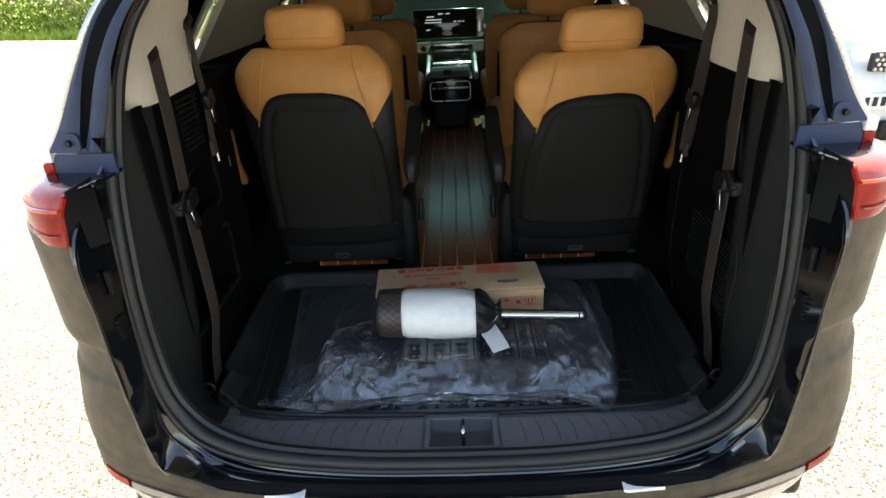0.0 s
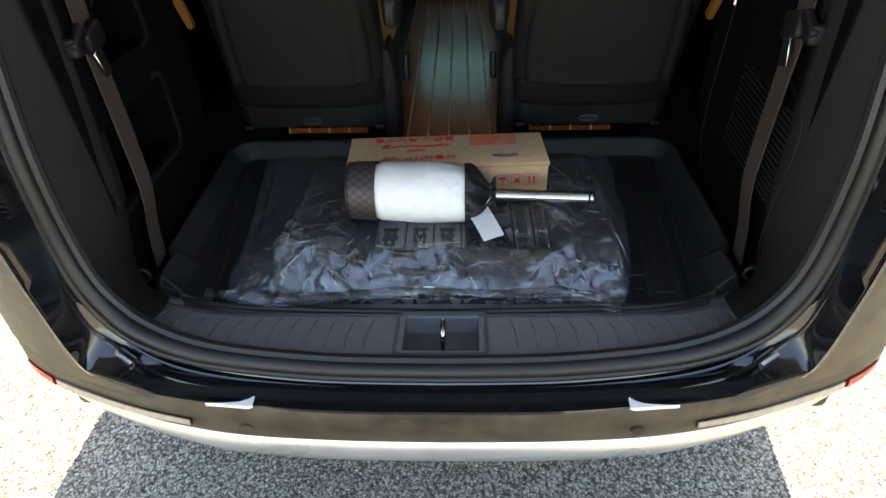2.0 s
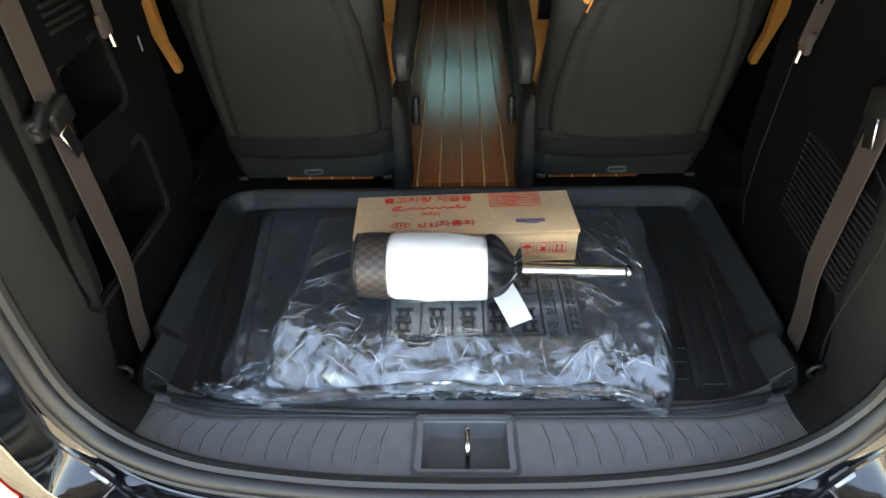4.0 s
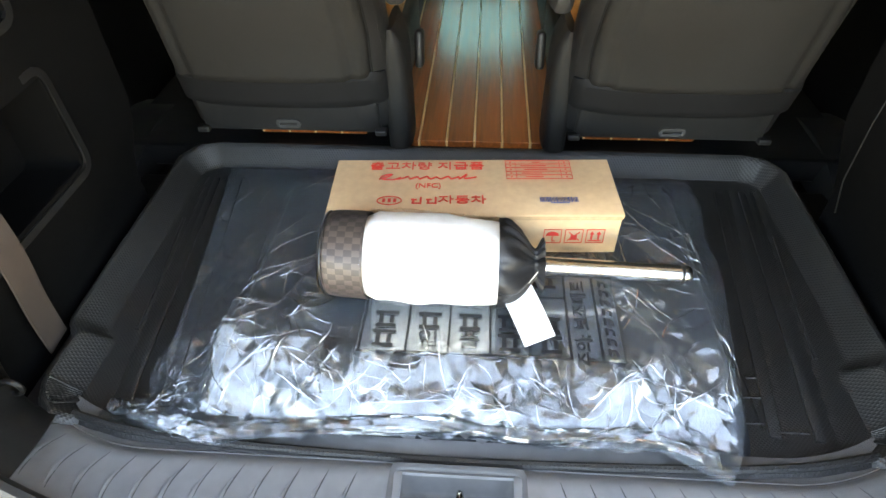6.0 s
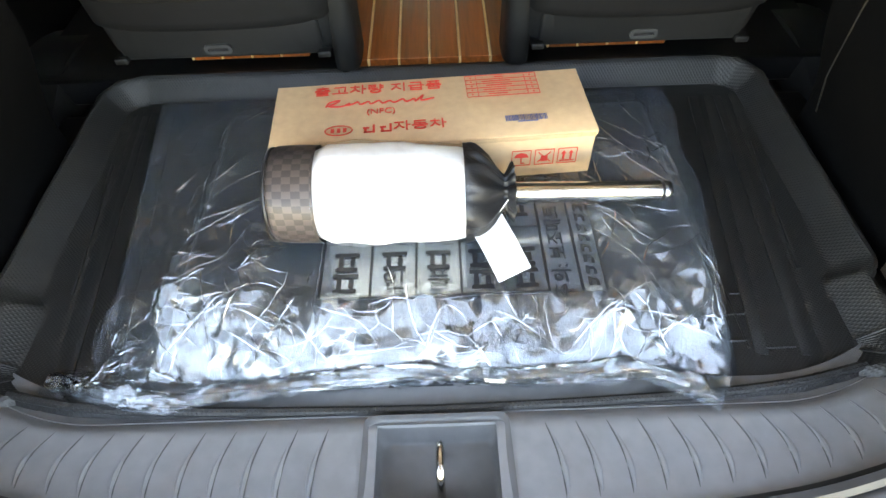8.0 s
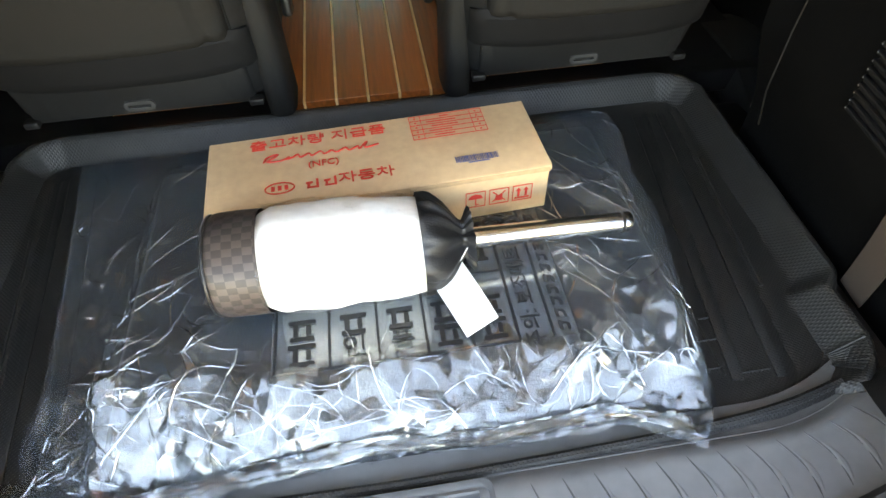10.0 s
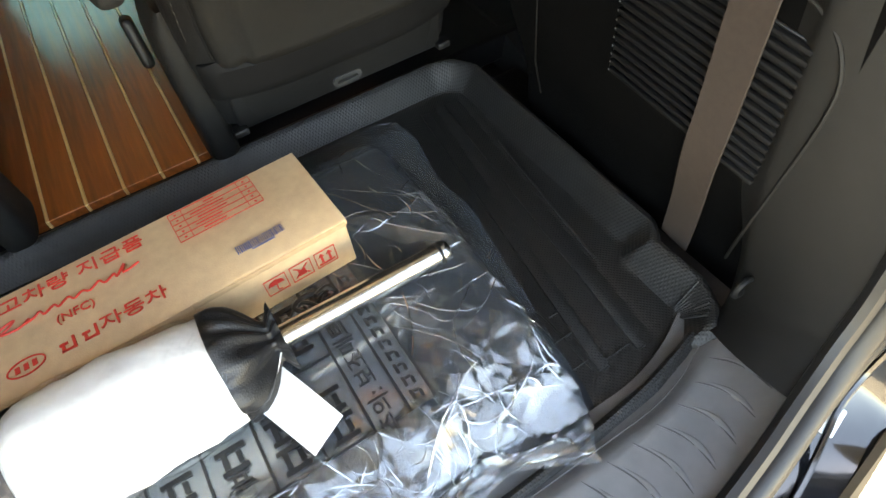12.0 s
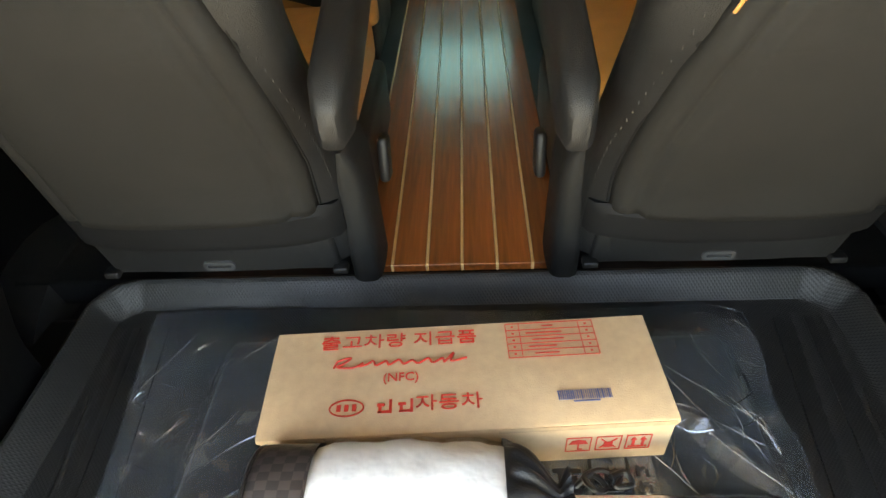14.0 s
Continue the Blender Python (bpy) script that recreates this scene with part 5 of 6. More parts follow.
def crumple(X, Y, ridges):
    """Heights of the film where those ridges cross it."""
    H, peak, last = np.zeros(X.shape), np.zeros(X.shape), None
    for cx, cy, a, reach, slim, tall, one in ridges:
        u, v = (X - cx) * math.cos(a) + (Y - cy) * math.sin(a), (Y - cy) * math.cos(a) - (X - cx) * math.sin(a)
        if not one:
            H += tall * np.exp(-(u / reach) ** 2) * np.exp(-np.abs(v) / slim)
            continue
        if (cx, cy) != last:
            H, peak, last = H + peak, np.zeros(X.shape), (cx, cy)
        f = np.clip(u / reach, 0, 1)
        peak = np.maximum(peak, tall * np.where(u > 0, 1 - f, np.exp(np.minimum(u, 0) / 0.012)) * np.exp(-np.abs(v) / (slim * (0.5 + f))))
    return H + peak


FRONT_STARS = [(-0.46, 0.38, 0.14, 0.3, 12, 0.022, 0.06, 0.16, 0.02, 0.045), (-0.5, 0.4, 0.12, 0.3, 50, 0.0085, 0.03, 0.11, 0.008, 0.024), (-0.5, 0.4, 0.11, 0.24, 60, 0.004, 0.02, 0.06, 0.004, 0.012),
               (0.2, 0.46, 0.28, 0.6, 24, 0.0085, 0.04, 0.12, 0.008, 0.02), (-0.52, -0.34, 0.22, 0.77, 22, 0.006, 0.03, 0.1, 0.008, 0.02), (-0.42, -0.2, 0.28, 0.42, 12, 0.012, 0.04, 0.12, 0.01, 0.025), (0.26, 0.46, 0.6, 0.78, 10, 0.006, 0.03, 0.08, 0.006, 0.016)]
FRONT_CREASES = [(-0.5, 0.4, 0.11, 0.27, 70, 0.003, 8, 30, 0.004, 0.01), (-0.5, 0.4, 0.11, 0.3, 60, 0.003, 80, 60, 0.004, 0.01), (0.18, 0.45, 0.26, 0.6, 40, 0.006, -52, 12, 0.005, 0.014),
                 (0.12, 0.45, 0.55, 0.77, 26, 0.006, -65, 12, 0.006, 0.014), (-0.5, -0.36, 0.2, 0.78, 26, 0.005, 80, 25, 0.006, 0.016), (-0.36, -0.2, 0.3, 0.5, 16, 0.006, 40, 12, 0.006, 0.014), (-0.34, -0.2, 0.5, 0.77, 12, 0.004, 55, 25, 0.006, 0.014)]


def bag_film(seed, lift, layer):
    """One layer of film laid over its contents: flat facets between sharp creases. Layers: top, front (bunched) or under."""
    rng = random.Random(seed)
    ridges = folds(seed, FRONT_STARS, FRONT_CREASES)
    edge = []
    for a, b in zip(BAG, BAG[1:] + BAG[:1]):
        a, b = Vector(a), Vector(b)
        m = max(1, int((b - a).length / 0.014))
        edge += [a.lerp(b, k / m) + Vector((rng.uniform(-0.003, 0.003), rng.uniform(-0.003, 0.003))) for k in range(m)]
    limit = [0.25 + 0.07 * noise.noise(Vector((k * 0.4, seed, 0))) for k in range(60)]
    pts, cells = [], {}

    def add(x, y, r):
        ci, cj = int(x // 0.06), int(y // 0.06)
        if all(math.hypot(x - o[0], y - o[1]) > min(r, o[2] + 0.008) for di in (-1, 0, 1) for dj in (-1, 0, 1) for o in cells.get((ci + di, cj + dj), ())):
            pts.append(Vector((x, y)))
            cells.setdefault((ci, cj), []).append((x, y, r))

    for q in edge:
        add(q.x, q.y, 0.008)
    for cx, cy, a, reach, slim, tall, one in ridges:
        for f in ((0.0, 0.3, 0.65, 1.0) if one else (-0.9, -0.45, 0.0, 0.45, 0.9)):
            x, y = cx + f * reach * math.cos(a), cy + f * reach * math.sin(a)
            if inside(BAG, x, y):
                add(x, y, 0.007)
    for k in range(16000):
        x, y = rng.uniform(-0.54, 0.46), rng.uniform(0.1, 0.79)
        if inside(BAG, x, y):
            add(x, y, rng.choice((0.011, 0.018, 0.028)) if y < 0.29 else rng.choice((0.016, 0.026, 0.04)))
    co, _, tri = geometry.delaunay_2d_cdt(pts, [], [], 0, 1e-6)[:3]
    e = np.vectorize(soft_step)

    def height(X, Y, rough):
        d = outside(np.array(BAG), X, Y)[0]
        base = np.vectorize(pad_z)(X, Y) if layer != "under" else FLOOR_Z + 0.004 + 0 * X
        base = np.maximum(base, np.where(Y < 0.15, 0.688, 0))
        calm = 1 - 0.9 * e(-0.24, -0.19, X) * e(0.25, 0.2, X) * e(0.235, 0.28, Y)
        H = np.clip(crumple(X, Y, ridges) * calm * (0.3 + 0.7 * np.clip(-d / 0.03, 0, 1)), -0.002, 0.045)
        return base + lift + (H + rough * np.where(Y < 0.28, 1.0, 0.7) * calm) * (0.5 if layer == "under" else 1.0)

    X, Y = np.array([q.x for q in co]), np.array([q.y for q in co])
    Z = height(X, Y, np.array([rng.random() for _ in co]) * 0.003)
    if layer != "under":
        # glints along the sharpest folds, drawn as thin whitish tubes
        lines = bmesh.new()
        steps = np.linspace(0, 1, 7)
        for cx, cy, a, reach, slim, tall, one in ridges:
            if abs(tall) < 0.0025 or rng.random() < 0.5 or (layer == "front" and cy > 0.24):
                continue
            f = steps * rng.uniform(0.5, 1.0) if one else (steps - 0.5) * 1.4
            bow = rng.uniform(-0.16, 0.16) * reach * (1 - (2 * steps - 1) ** 2)
            x, y = cx + f * reach * math.cos(a) - bow * math.sin(a), cy + f * reach * math.sin(a) + bow * math.cos(a)
            if outside(np.array(BAG), x, y)[0].max() < -0.004:
                tube([Vector(p) for p in zip(x, y, height(x, y, 0.0) + 0.0022)], [0.0002, 0.0006, 0.0009, 0.0009, 0.0007, 0.0004, 0.0001], 4, lines)
        part("fold_glints", lines, GLINT, bag, "bright glint lines drawn along the film's creases")
    bm = bmesh.new()
    V = [bm.verts.new(p) for p in zip(X.tolist(), Y.tolist(), Z.tolist())]
    for a, b, c in tri:
        m = (co[a] + co[b] + co[c]) / 3
        if inside(BAG, m.x, m.y) and not (layer == "front" and m.y > limit[int((m.x + 0.56) / 1.05 * 59)]):
            bm.faces.new((V[a], V[b], V[c]))
    for v in [v for v in bm.verts if not v.link_faces]:
        bm.verts.remove(v)
    return bm


part("under_film", bag_film(21, 0.0, "under"), FILM, bag, "underside of the clear plastic bag", smooth=0)
part("bag_film", bag_film(3, 0.004, "top"), FILM, bag, "clear glossy plastic film", smooth=0)
part("front_fold", bag_film(8, 0.008, "front"), FOLD, bag, "bunched clear film along the front", smooth=0)
# rolled seam along the front edge
rows = []
P = smooth_path([(-0.5, 0.172, 0.69), (-0.42, 0.15, 0.698), (-0.33, 0.135, 0.7), (-0.2, 0.15, 0.7), (-0.05, 0.16, 0.702), (0.1, 0.152, 0.7), (0.24, 0.155, 0.704), (0.33, 0.125, 0.706)], 70)
for i, p in enumerate(P):
    r = 0.010 + 0.006 * noise.noise(Vector((i * 0.23, 7, 1)))
    rows.append([p + Vector((0.003 * noise.noise(Vector((i * 0.5, k, 2))), r * math.cos(a) * (1 + 0.4 * noise.noise(Vector((i * 0.31, k * 0.9, 5)))), 0.7 * r * math.sin(a) * (1 + 0.5 * noise.noise(Vector((i * 0.4, k * 1.1, 9)))))) for k, a in enumerate([2 * math.pi * q / 10 for q in range(10)])])
part("rolled_edge", loft(rows, None, True, True), FOLD, bag, smooth=30)

# printed panel on the film
LZ = PAD_TOP + 0.0075
rows = [[Vector((x, y, LZ + 0.0015 * noise.noise(Vector((x * 12, y * 12, 1))))) for x in [-0.155 + 0.385 * j / 24 for j in range(25)]] for y in [0.247 + 0.235 * i / 16 + 0.0 for i in range(17)]]
part("print_panel", skin(rows, 0.0006), LABELF, bag, "greyish printed panel on the film")


def flat(x, y, w, h, z=LZ + 0.0022, turn=0):
    return rbox((x, y, z), (w, h, 0.0007), 0, 1, Euler((0, 0, radians(turn))).to_matrix())


for x in (-0.15, -0.083, -0.022, 0.038, 0.095, 0.152, 0.196, 0.228):
    part("print_line", flat(x, 0.365, 0.003, 0.235), BLACKI, bag)
for y in (0.2485, 0.362, 0.4815):
    part("print_line", flat(0.0, y, 0.305, 0.0025), BLACKI, bag)
for i, x in enumerate((-0.117, -0.052, 0.008, 0.066, 0.124)):
    for y in (0.272, 0.308, 0.398, 0.44):
        if y == 0.272 and i in (1, 2):
            part("print_letters", lettering("인품"[i - 1], 0.036, Matrix.Translation((x, y, LZ + 0.0022))), BLACKI, bag)
            continue
        for dx, dy, w, h in ((0, 0.012, 0.034, 0.006), (-0.008, 0, 0.006, 0.018), (0.008, -0.001, 0.006, 0.014), (0, -0.013, 0.03, 0.006)):
            part("print_bar", flat(x + dx, y + dy, w, h), BLACKI, bag)
m = Matrix.Translation((0.174, 0.36, LZ + 0.0022)) @ Euler((0, 0, radians(90))).to_matrix().to_4x4()
part("print_letters", lettering("주의: 보조매트 사용시", 0.0275, m), BLACKI, bag, "black printed warning")
for k in range(11):
    for dx, dy, w, h in ((-0.005, 0, 0.0035, 0.013), (0.001, 0.003, 0.006, 0.003), (0.005, -0.003, 0.0035, 0.009)):
        part("print_bar", flat(0.212 + dx, 0.262 + 0.019 * k + dy, w, h), BLACKI, bag)

# ---- cardboard box ----
BX = Matrix.Translation((0.004, 0.535, 0.7825)) @ Euler((0, 0, radians(2.9))).to_matrix().to_4x4()
box = thing("cardboard_box", (0.003, 0.532, 0.741), "long brown cardboard box with red printing on the bag", "box")
L2, W2, H2 = 0.2365, 0.077, 0.0415


def bx(bm):
    bmesh.ops.transform(bm, matrix=BX, verts=bm.verts)
    return bm


part("box_body", bx(rbox((0, 0, -0.001), (2 * L2 - 0.003, 2 * W2 - 0.003, 2 * H2 - 0.004), 0.002, 2)), CARD, box)
rows = []
for i in range(25):
    x = -L2 + 2 * L2 * i / 24
    rows.append([Vector((x, -W2 - 0.001, H2 - 0.007 + 0.001 * noise.noise(Vector((x * 60, 0, 0))))), Vector((x, -W2 - 0.0005, H2 - 0.001)), Vector((x, -W2 + 0.002, H2 + 0.001)), Vector((x, 0, H2 + 0.0015 + 0.0008 * math.sin(i))), Vector((x, W2 - 0.002, H2 + 0.001)), Vector((x, W2, H2 - 0.002))])
part("lid_flap", bx(skin(rows, 0.0025)), CARD, box, "folded lid with a torn front edge")
rows = []
for i in range(41):
    x = L2 * 0.15 + L2 * 0.84 * i / 40
    rows.append([Vector((x, -W2 - 0.0022, H2 - 0.0085 - 0.0015 * abs(noise.noise(Vector((x * 150, 1, 0)))))), Vector((x, -W2 - 0.0028, H2 - 0.0045 + 0.001 * noise.noise(Vector((x * 130, 4, 0))))), Vector((x, -W2 - 0.0014, H2 - 0.002))])
part("torn_edge", bx(skin(rows, 0.001)), CARDI, box, "rough torn cardboard edge")


def on_top(x, y, turn=0.0):
    """A place on the lid, from the box's middle."""
    return BX @ Matrix.Translation((x, y, H2 + 0.0036)) @ Euler((0, 0, radians(turn))).to_matrix().to_4x4()


def ink_top(x, y, w, h, material=REDI, turn=0.0, name="print_bar"):
    part(name, prism([(-w / 2, -h / 2), (w / 2, -h / 2), (w / 2, h / 2), (-w / 2, h / 2)], 0.0008, on_top(x, y, turn)), material, box)


part("title_letters", lettering("출고차량 지급품", 0.0292, on_top(-0.079, 0.052) @ Matrix.Diagonal((1.02, 0.82, 1, 1))), REDI, box, "red printed title")
part("small_letters", lettering("(NFC)", 0.017, on_top(-0.075, -0.004)), REDI, box)
pts = [(-0.082, -0.006), (-0.077, 0.004), (-0.062, 0.008), (-0.07, 0.0), (-0.078, -0.005), (-0.058, -0.007), (-0.046, 0.0), (-0.052, -0.005), (-0.042, -0.003), (-0.034, 0.002), (-0.03, -0.005), (-0.018, 0.001), (-0.014, -0.005), (-0.002, 0.002), (0.004, -0.005), (0.014, 0.0), (0.022, -0.005), (0.034, 0.002), (0.04, -0.005), (0.052, 0.001), (0.054, -0.005), (0.066, 0.009), (0.062, -0.004), (0.082, 0.0)]
part("script_mark", tube([BX @ Vector((x - 0.076, y + 0.021, H2 + 0.003)) for x, y in [tuple(p)[:2] for p in smooth_path([(a, b, 0) for a, b in pts], 90)]], 0.0014, 5), REDI, box, "red script flourish")
part("oval_mark", ring([(0.0205 * math.cos(a), 0.0115 * math.sin(a)) for a in [2 * math.pi * i / 28 for i in range(28)]], 0.0016, 0.001, on_top(-0.137, -0.043)), REDI, box, "red oval mark")
for dx in (-0.009, 0.0, 0.009):
    ink_top(-0.137 + dx, -0.043, 0.005, 0.009)
for k in range(2):
    x = -0.092 + 0.0245 * k
    ink_top(x - 0.005, -0.041, 0.009, 0.0035)
    ink_top(x - 0.006, -0.0475, 0.0035, 0.009)
    ink_top(x + 0.006, -0.0435, 0.0032, 0.018)
    ink_top(x - 0.002, -0.0505, 0.013, 0.003)
part("maker_letters", lettering("자동차", 0.0292, on_top(-0.0185, -0.043) @ Matrix.Diagonal((0.98, 0.8, 1, 1))), REDI, box, "red printed word")
# parts list table
TX, TY, TW, TH = 0.113, 0.043, 0.111, 0.054
for k in range(6):
    ink_top(TX, TY + TH / 2 - TH * k / 5, TW, 0.0009)
for x in (-TW / 2, -TW / 2 + 0.017, TW / 2 - 0.018, TW / 2):
    ink_top(TX + x, TY, 0.0009, TH)
for k in range(5):
    y = TY + TH / 2 - TH * (k + 0.5) / 5
    ink_top(TX - TW / 2 + 0.0085, y, 0.003, 0.0022)
    ink_top(TX - 0.012 + (0.01 if k == 0 else 0) + 0.004 * (k % 3), y, 0.014 if k == 0 else 0.05 - 0.005 * k, 0.0016)
    ink_top(TX + TW / 2 - 0.009, y, 0.003, 0.0022)
rb = random.Random(5)
for k in range(26):
    ink_top(0.108 + 0.0024 * k, -0.041, rb.choice((0.0008, 0.0012, 0.0017)), 0.0125, BLUEI, name="barcode_bar")
ink_top(0.139, -0.0495, 0.03, 0.002, BLUEI)


def on_front(x, z):
    return BX @ Matrix.Translation((x, -W2 - 0.0002, z)) @ Euler((radians(90), 0, 0)).to_matrix().to_4x4()


def ink_front(outline, x, z):
    part("handling_mark", prism(outline, 0.0008, on_front(x, z)), REDI, box)


for k in range(3):
    cx, cz = 0.128 + 0.0345 * k, -0.003
    part("mark_frame", ring([(-0.0145, -0.0145), (0.0145, -0.0145), (0.0145, 0.0145), (-0.0145, 0.0145)], 0.0014, 0.0008, on_front(cx, cz)), REDI, box)
    if k == 0:
        ink_front([(-0.011, 0.001), (0.011, 0.001), (0.008, 0.007), (0.0, 0.01), (-0.008, 0.007)], cx, cz)
        ink_front([(-0.0008, -0.01), (0.0008, -0.01), (0.0008, 0.001), (-0.0008, 0.001)], cx, cz)
        ink_front([(0.0, -0.011), (0.005, -0.011), (0.005, -0.0095), (0.0, -0.0095)], cx, cz)
    elif k == 1:
        for t in (45, -45):
            c, n = math.cos(radians(t)), math.sin(radians(t))
            ink_front([(-0.013 * c + 0.0008 * n, -0.013 * n - 0.0008 * c), (0.013 * c + 0.0008 * n, 0.013 * n - 0.0008 * c), (0.013 * c - 0.0008 * n, 0.013 * n + 0.0008 * c), (-0.013 * c - 0.0008 * n, -0.013 * n + 0.0008 * c)], cx, cz)
        ink_front([(-0.005, -0.008), (0.005, -0.008), (0.005, 0.002), (-0.005, 0.002)], cx, cz)
    else:
        for d in (-0.0055, 0.0055):
            ink_front([(d - 0.0016, -0.007), (d + 0.0016, -0.007), (d + 0.0016, 0.004), (d + 0.004, 0.004), (d, 0.01), (d - 0.004, 0.004), (d - 0.0016, 0.004)], cx, cz)
        ink_front([(-0.011, -0.0105), (0.011, -0.0105), (0.011, -0.0085), (-0.011, -0.0085)], cx, cz)

# ---- duster in its pouch ----
dus = thing("duster", (-0.05, 0.38, 0.742), "white fleece duster in a checked pouch with a chrome handle", "duster")
AX0, AX1 = Vector((-0.212, 0.374, 0.812)), Vector((0.337, 0.391, 0.775))


def axis(x):
    f = (x - AX0.x) / (AX1.x - AX0.x)
    return AX0.lerp(AX1, f)


def drum(xs, rs, wob, seed, n=56, squash=0.96, pleat=0.0, cap0=False, cap1=False):
    bm = bmesh.new()
    uv = bm.loops.layers.uv.new("uv")
    rows = []
    for x, r in zip(xs, rs):
        c = axis(x)
        row = []
        for i in range(n):
            a = 2 * math.pi * i / n
            q = r * (1 + wob * noise.noise(Vector((x * 22, 2.4 * math.cos(a), 2.4 * math.sin(a) + seed))) + 0.5 * wob * noise.noise(Vector((x * 75, 7 * math.cos(a), 7 * math.sin(a) + 2 * seed))) + pleat * min(1, max(0, x - 0.05) / 0.03) * math.cos(13 * a + 3 * math.sin(2 * a + seed)))
            row.append(bm.verts.new(c + Vector((0, q * math.cos(a), q * squash * math.sin(a)))))
        rows.append(row)
    for k in range(len(rows) - 1):
        for i in range(n):
            j = (i + 1) % n
            f = bm.faces.new((rows[k][i], rows[k][j], rows[k + 1][j], rows[k + 1][i]))
            for lp, (ii, kk) in zip(f.loops, ((i, k), (i + 1, k), (i + 1, k + 1), (i, k + 1))):
                lp[uv].uv = (ii / n * 44, xs[kk] / 0.0115)
    if cap0:
        bm.faces.new(rows[0][::-1])
    if cap1:
        bm.faces.new(rows[-1])
    bmesh.ops.recalc_face_normals(bm, faces=bm.faces)
    return bm


xs = [-0.214, -0.212, -0.207, -0.199, -0.187, -0.172, -0.158, -0.146]
part("pouch_base", drum(xs, [0.042, 0.055, 0.062, 0.0655, 0.0665, 0.0665, 0.067, 0.0672], 0.03, 1, cap0=True), CHECK, dus, "brown and black checked cloth end")
part("pouch_trim", tube([axis(-0.207) + Vector((0, 0.0635 * math.cos(a), 0.061 * math.sin(a))) for a in [2 * math.pi * i / 40 for i in range(41)]], 0.002, 6, caps=False), SATIN, dus)
xs = [-0.149 + 0.005 * i for i in range(41)]
part("fleece", drum(xs, [0.066 + 0.003 * math.sin(math.pi * i / 40) - 0.005 * max(0, (3 - i) / 3) - 0.004 * max(0, (i - 34) / 6) for i in range(41)], 0.06, 6, cap0=True, cap1=True), WHITEC, dus, "bright white fleece head")
part("clear_wrap", drum(xs, [0.0705 + 0.003 * math.sin(math.pi * i / 40) - 0.003 * max(0, (i - 34) / 6) for i in range(41)], 0.06, 9), WRAP, dus, "clear plastic wrap", smooth=50)
xs = [0.046, 0.05, 0.056, 0.064, 0.073, 0.081, 0.088, 0.094, 0.099, 0.103, 0.107, 0.111, 0.115]
part("gathered_neck", drum(xs, [0.0695, 0.0695, 0.068, 0.064, 0.057, 0.048, 0.039, 0.031, 0.025, 0.022, 0.027, 0.034, 0.038], 0.1, 4, n=104, pleat=0.13), SATIN, dus, "black satin drawstring neck", smooth=180)
hd = part("handle", tube([axis(0.085), axis(0.1), axis(0.33), axis(0.336), axis(0.337), axis(0.3365), axis(0.3)], [0.0142, 0.0145, 0.0145, 0.0145, 0.0138, 0.0122, 0.0122], 28), CHROME, dus, "chrome tube handle")
part("handle_ring", tube([axis(0.322), axis(0.326)], [0.0149, 0.0149], 28), BLACKP, hd)
cord = [(0.13, 0.43, 0.748), (0.15, 0.44, 0.756), (0.165, 0.428, 0.75), (0.152, 0.42, 0.758), (0.14, 0.434, 0.762), (0.16, 0.446, 0.756), (0.182, 0.44, 0.749), (0.176, 0.428, 0.752), (0.195, 0.432, 0.75), (0.187, 0.444, 0.755), (0.17, 0.436, 0.76)]
part("cord", tube(smooth_path(cord, 60), 0.0035, 7), SATIN, dus, "tangled black cord")

# ---- hang tag ----
tag = thing("hang_tag", (0.09, 0.31, 0.745), "plain white paper hang tag on a thin string", "tag")
T = [Vector((0.049, 0.345, 0.772)), Vector((0.096, 0.365, 0.774)), Vector((0.13, 0.278, 0.756)), Vector((0.086, 0.255, 0.756))]
rows = [[T[0].lerp(T[1], u).lerp(T[3].lerp(T[2], u), v) + Vector((0, 0, 0.003 * math.sin(math.pi * v))) for u in (0, 0.33, 0.66, 1)] for v in [i / 8 for i in range(9)]]
part("card", skin(rows, 0.0009), WHITEP, tag)
part("eyelet", tube([Vector((0.0745, 0.345, 0.774)), Vector((0.0745, 0.3448, 0.7752))], 0.0022, 10), BLACKP, tag)
part("string", tube(smooth_path([(0.0745, 0.345, 0.775), (0.078, 0.352, 0.782), (0.09, 0.345, 0.79), (0.105, 0.36, 0.8)], 16), 0.0008, 5), WHITEP, tag)

# ---- front of the cabin ----


